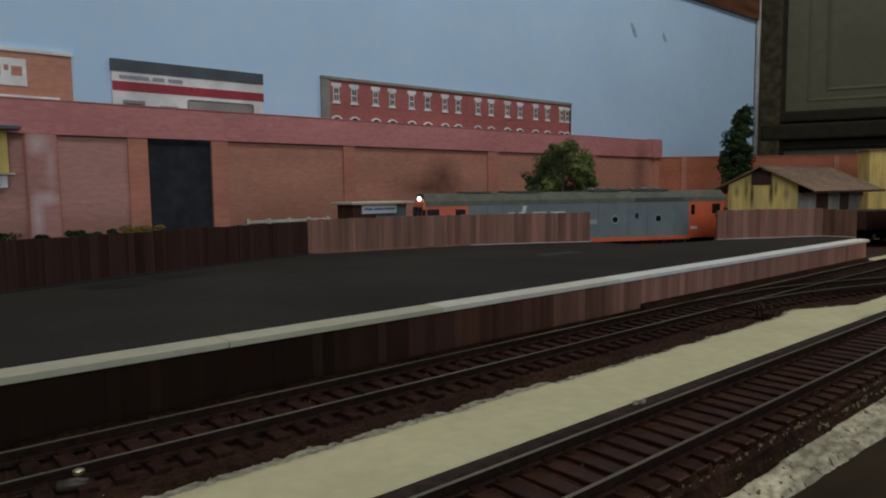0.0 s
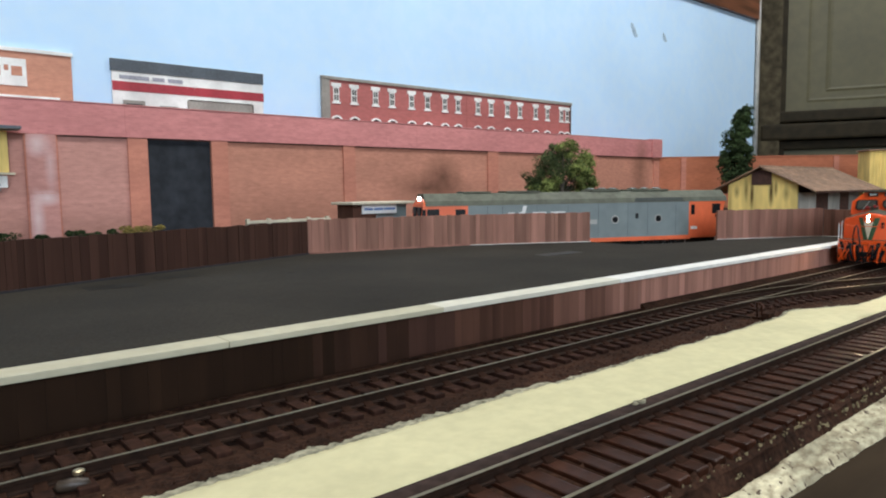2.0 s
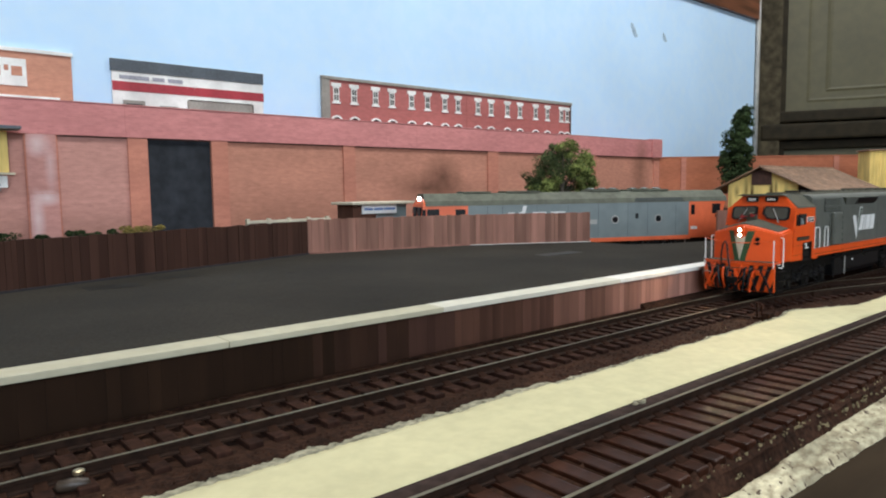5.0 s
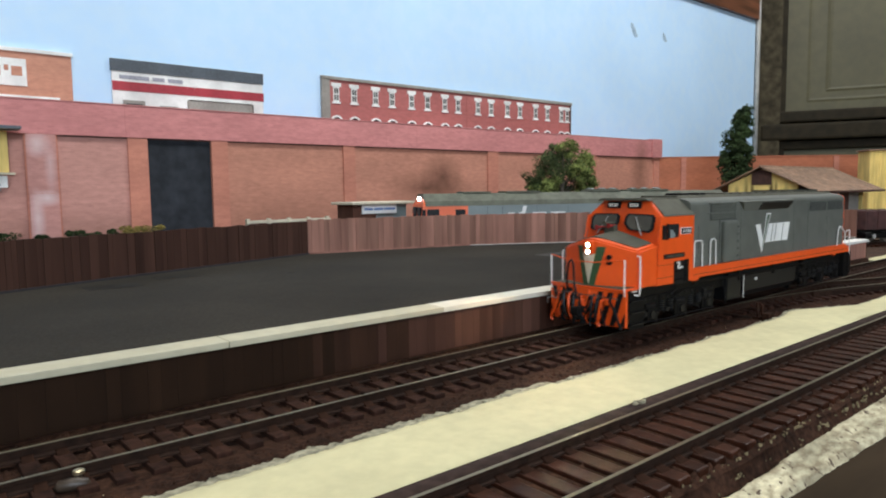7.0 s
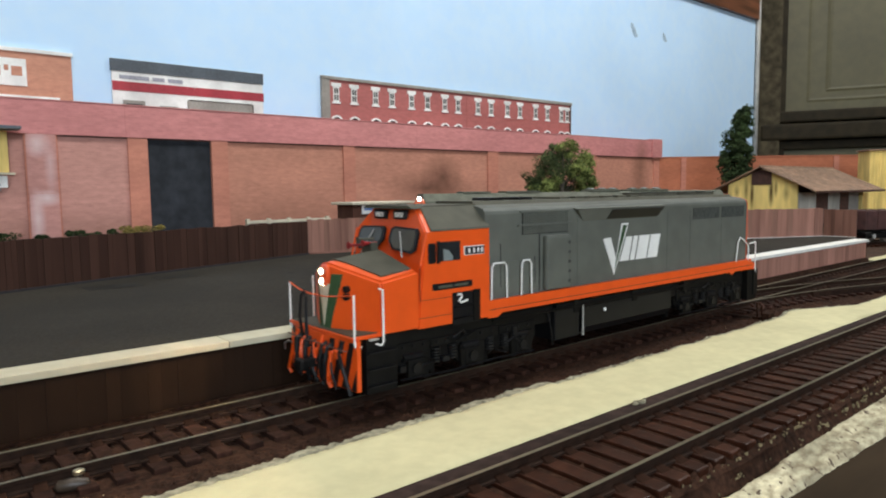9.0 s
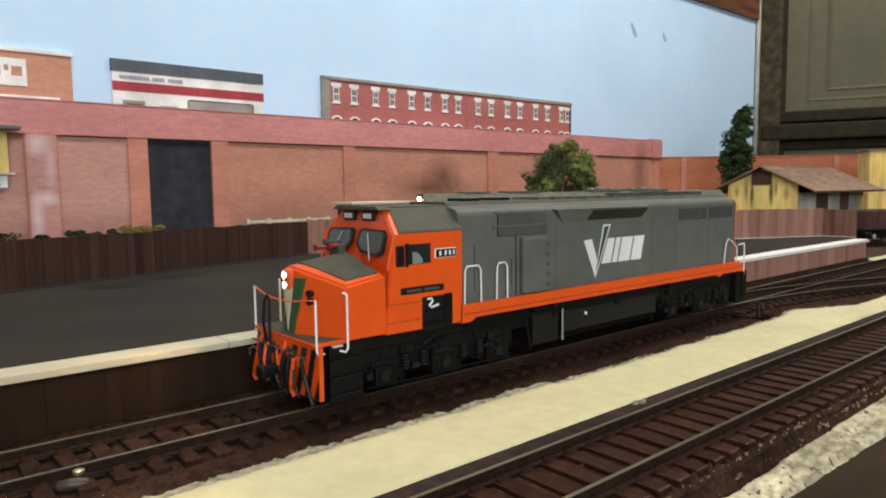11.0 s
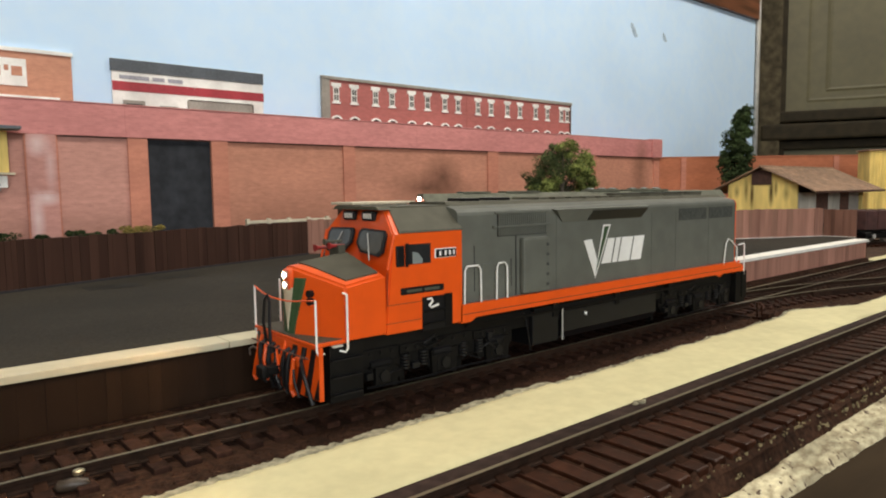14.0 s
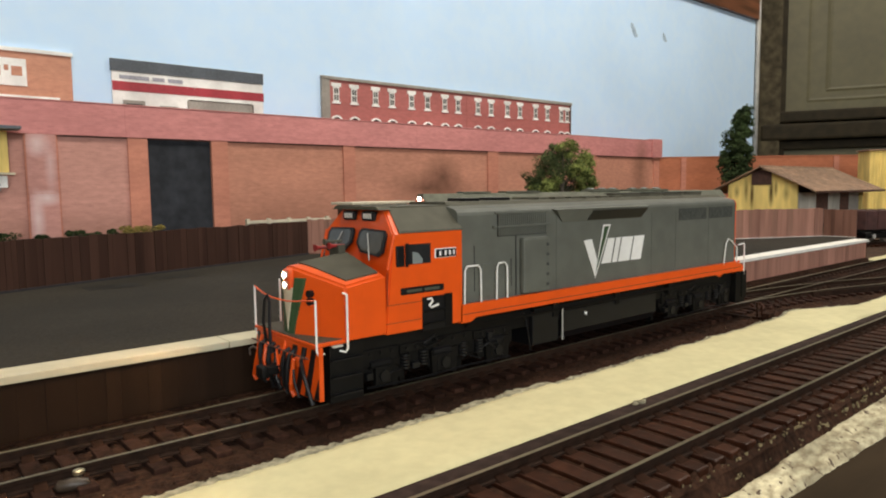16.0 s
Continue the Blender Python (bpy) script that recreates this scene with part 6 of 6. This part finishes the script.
    part("roof", prism(B(), [(-S - 0.15, 40.6), (-S + 1.4, 44.2), (-8, 49.7), (8, 49.7), (S - 1.4, 44.2), (S + 0.15, 40.6)], -119, 139, "x"), M_ROOFSAGE, g, "olive grey roof")
    for a, b in ((-88, -66), (-54, -26), (18, 44), (54, 88)):
        part("roof_hatch", box(B(), a, b, -9, 9, 49.5, 51, 0.4), M_ROOFSAGE, g)
    for x in (22, 32, 42, 60, 71, 82):
        f = part("roof_fan", tube(B(), [(x, 0, 50.6), (x, 0, 52.0)], 4.4, 20), M_ROOFSAGE, g)
        part("fan_cap", tube(B(), [(x, 0, 51.9), (x, 0, 52.5)], [3.2, 2.2], 16), M_GREYBLUE, f, "pale fan cap")
    part("grille", hexa(B(), [(52, -S - 0.1, 41.2), (98, -S - 0.1, 41.2), (98, -S + 0.5, 41.2), (52, -S + 0.5, 41.2), (54, -S + 1.2, 44.2), (96, -S + 1.2, 44.2), (96, -S + 2, 44.2), (54, -S + 2, 44.2)]), M_BLACKG, g)
    for s in (-1, 1):
        part("sill", box(B(), -L + 4, 104, min(s * (S - 0.6), s * (S + 0.15)), max(s * (S - 0.6), s * (S + 0.15)), 10.2, 13.4, 0.1), M_ORANGEG, g, "orange sill stripe")
        for x in (34.8, 73.7):
            p = part("porthole", tube(B(), [(x, s * (S - 0.4), 27.5), (x, s * (S + 0.35), 27.5)], 3.4, 18), M_POLE, g, "round side window")
            part("pane", tube(B(), [(x, s * (S + 0.3), 27.5), (x, s * (S + 0.5), 27.5)], 2.5, 18), M_GLASSDK, p)
        part("vent", box(B(), 53, 55.6, min(s * (S - 0.2), s * (S + 0.2)), max(s * (S - 0.2), s * (S + 0.2)), 28, 32), M_BLACKP, g)
        for x in (-72, -60, -32, -6, 20, 46, 64, 90):
            part("panel_seam", box(B(), x, x + 0.25, min(s * S, s * (S + 0.05)), max(s * S, s * (S + 0.05)), 14, 40), M_DKGREY, g)
    part("mark", box(B(), 12.5, 19, -S - 0.15, -S, 24.5, 28), M_POLE, g, "pale bars")
    part("emblem_slash", prism(B(), [(-49, 22), (-43.0, 39.8), (-40.0, 39.8), (-45, 22)], -S - 0.15, -S, "y"), M_WHITE, g, "white slash emblem")
    for a, b in ((-57, -52), (-48.5, -44), (-37, -26), (-22, -10)):
        part("emblem_block", prism(B(), [(a, 26), (b, 26), (b + 1.8, 34.9), (a + 1.8, 34.9)], -S - 0.12, -S, "y"), M_WHITE, g, "white block")
    part("underframe", box(B(), -90, 90, -12, 12, 5, 11, 0.4), M_BLACK, g)
    for xc in (-74, 74):
        bogie(g, xc)
        for dx in (-20, 0, 20):
            wheelset(g, xc + dx)
    return g


diesel_g()


def wagon():
    w = thing("open_wagon", 735, 202, -0.3, -24, "dark brown open goods wagon behind the platform end", "wagon")
    part("body", box(B(), -62, 62, -15, 15, 12, 29, 0.4), M_WAGON, w, "brown wagon body")
    for i in range(11):
        part("rib", box(B(), -61 + i * 12, -59.6 + i * 12, -15.9, 15.9, 12, 29.3, 0.15), M_WAGON, w)
    part("underframe", box(B(), -64, 64, -11, 11, 9.4, 12, 0.2), M_BLACK, w)
    for xc in (-42, 42):
        for dx in (-11, 11):
            wheelset(w, xc + dx, 5.2)
        part("bogie", box(B(), xc - 17, xc + 17, -12.5, 12.5, 4, 8.6, 0.8), M_BLACK, w)
    for s in (-1, 1):
        part("coupler", box(B(), min(s * 63, s * 69), max(s * 63, s * 69), -1.6, 1.6, 7.4, 10.4, 0.3), M_BLACK, w)
    part("lamp", tube(B(), [(-50, -13, 5.8), (-50, -13.6, 5.8)], 2, 12), M_POLE, w)
    return w


wagon()

# ---- movement ----
# the run of the locomotive in millimetres short of its halt
RUN = [(0.0, 513), (0.5, 485), (1.0, 457), (1.5, 429), (2.0, 401), (2.5, 373.2), (3.0, 345.4), (3.5, 317.6), (4.0, 289.4), (4.5, 260.8), (5.0, 232.4), (5.5, 204.2), (6.0, 176.2),
       (6.5, 147.9), (7.0, 118.8), (7.5, 89.6), (8.0, 60), (8.25, 45.6), (8.5, 32.2), (8.75, 20), (9.0, 10.2), (9.2, 5.1), (9.4, 1.7), (9.6, 0.2), (9.7, 0.0), (16.0, 0.0)]


def run_at(t):
    for (a, p), (b, q) in zip(RUN, RUN[1:]):
        if t <= b:
            return p + (q - p) * (t - a) / (b - a)
    return 0.0


def motions():
    walk(LOCO, [(t, pose((OX + s) * MM, YA * MM, 0)) for t, s in RUN])
    times = [i * 0.1 for i in range(98)] + [16.0]
    for w in WHEELS:
        p = w.matrix_local.translation.copy()
        walk(w, [(t, pose(p.x, p.y, p.z, 0, math.degrees(run_at(t) / 5.8), 0)) for t in times])


motions()
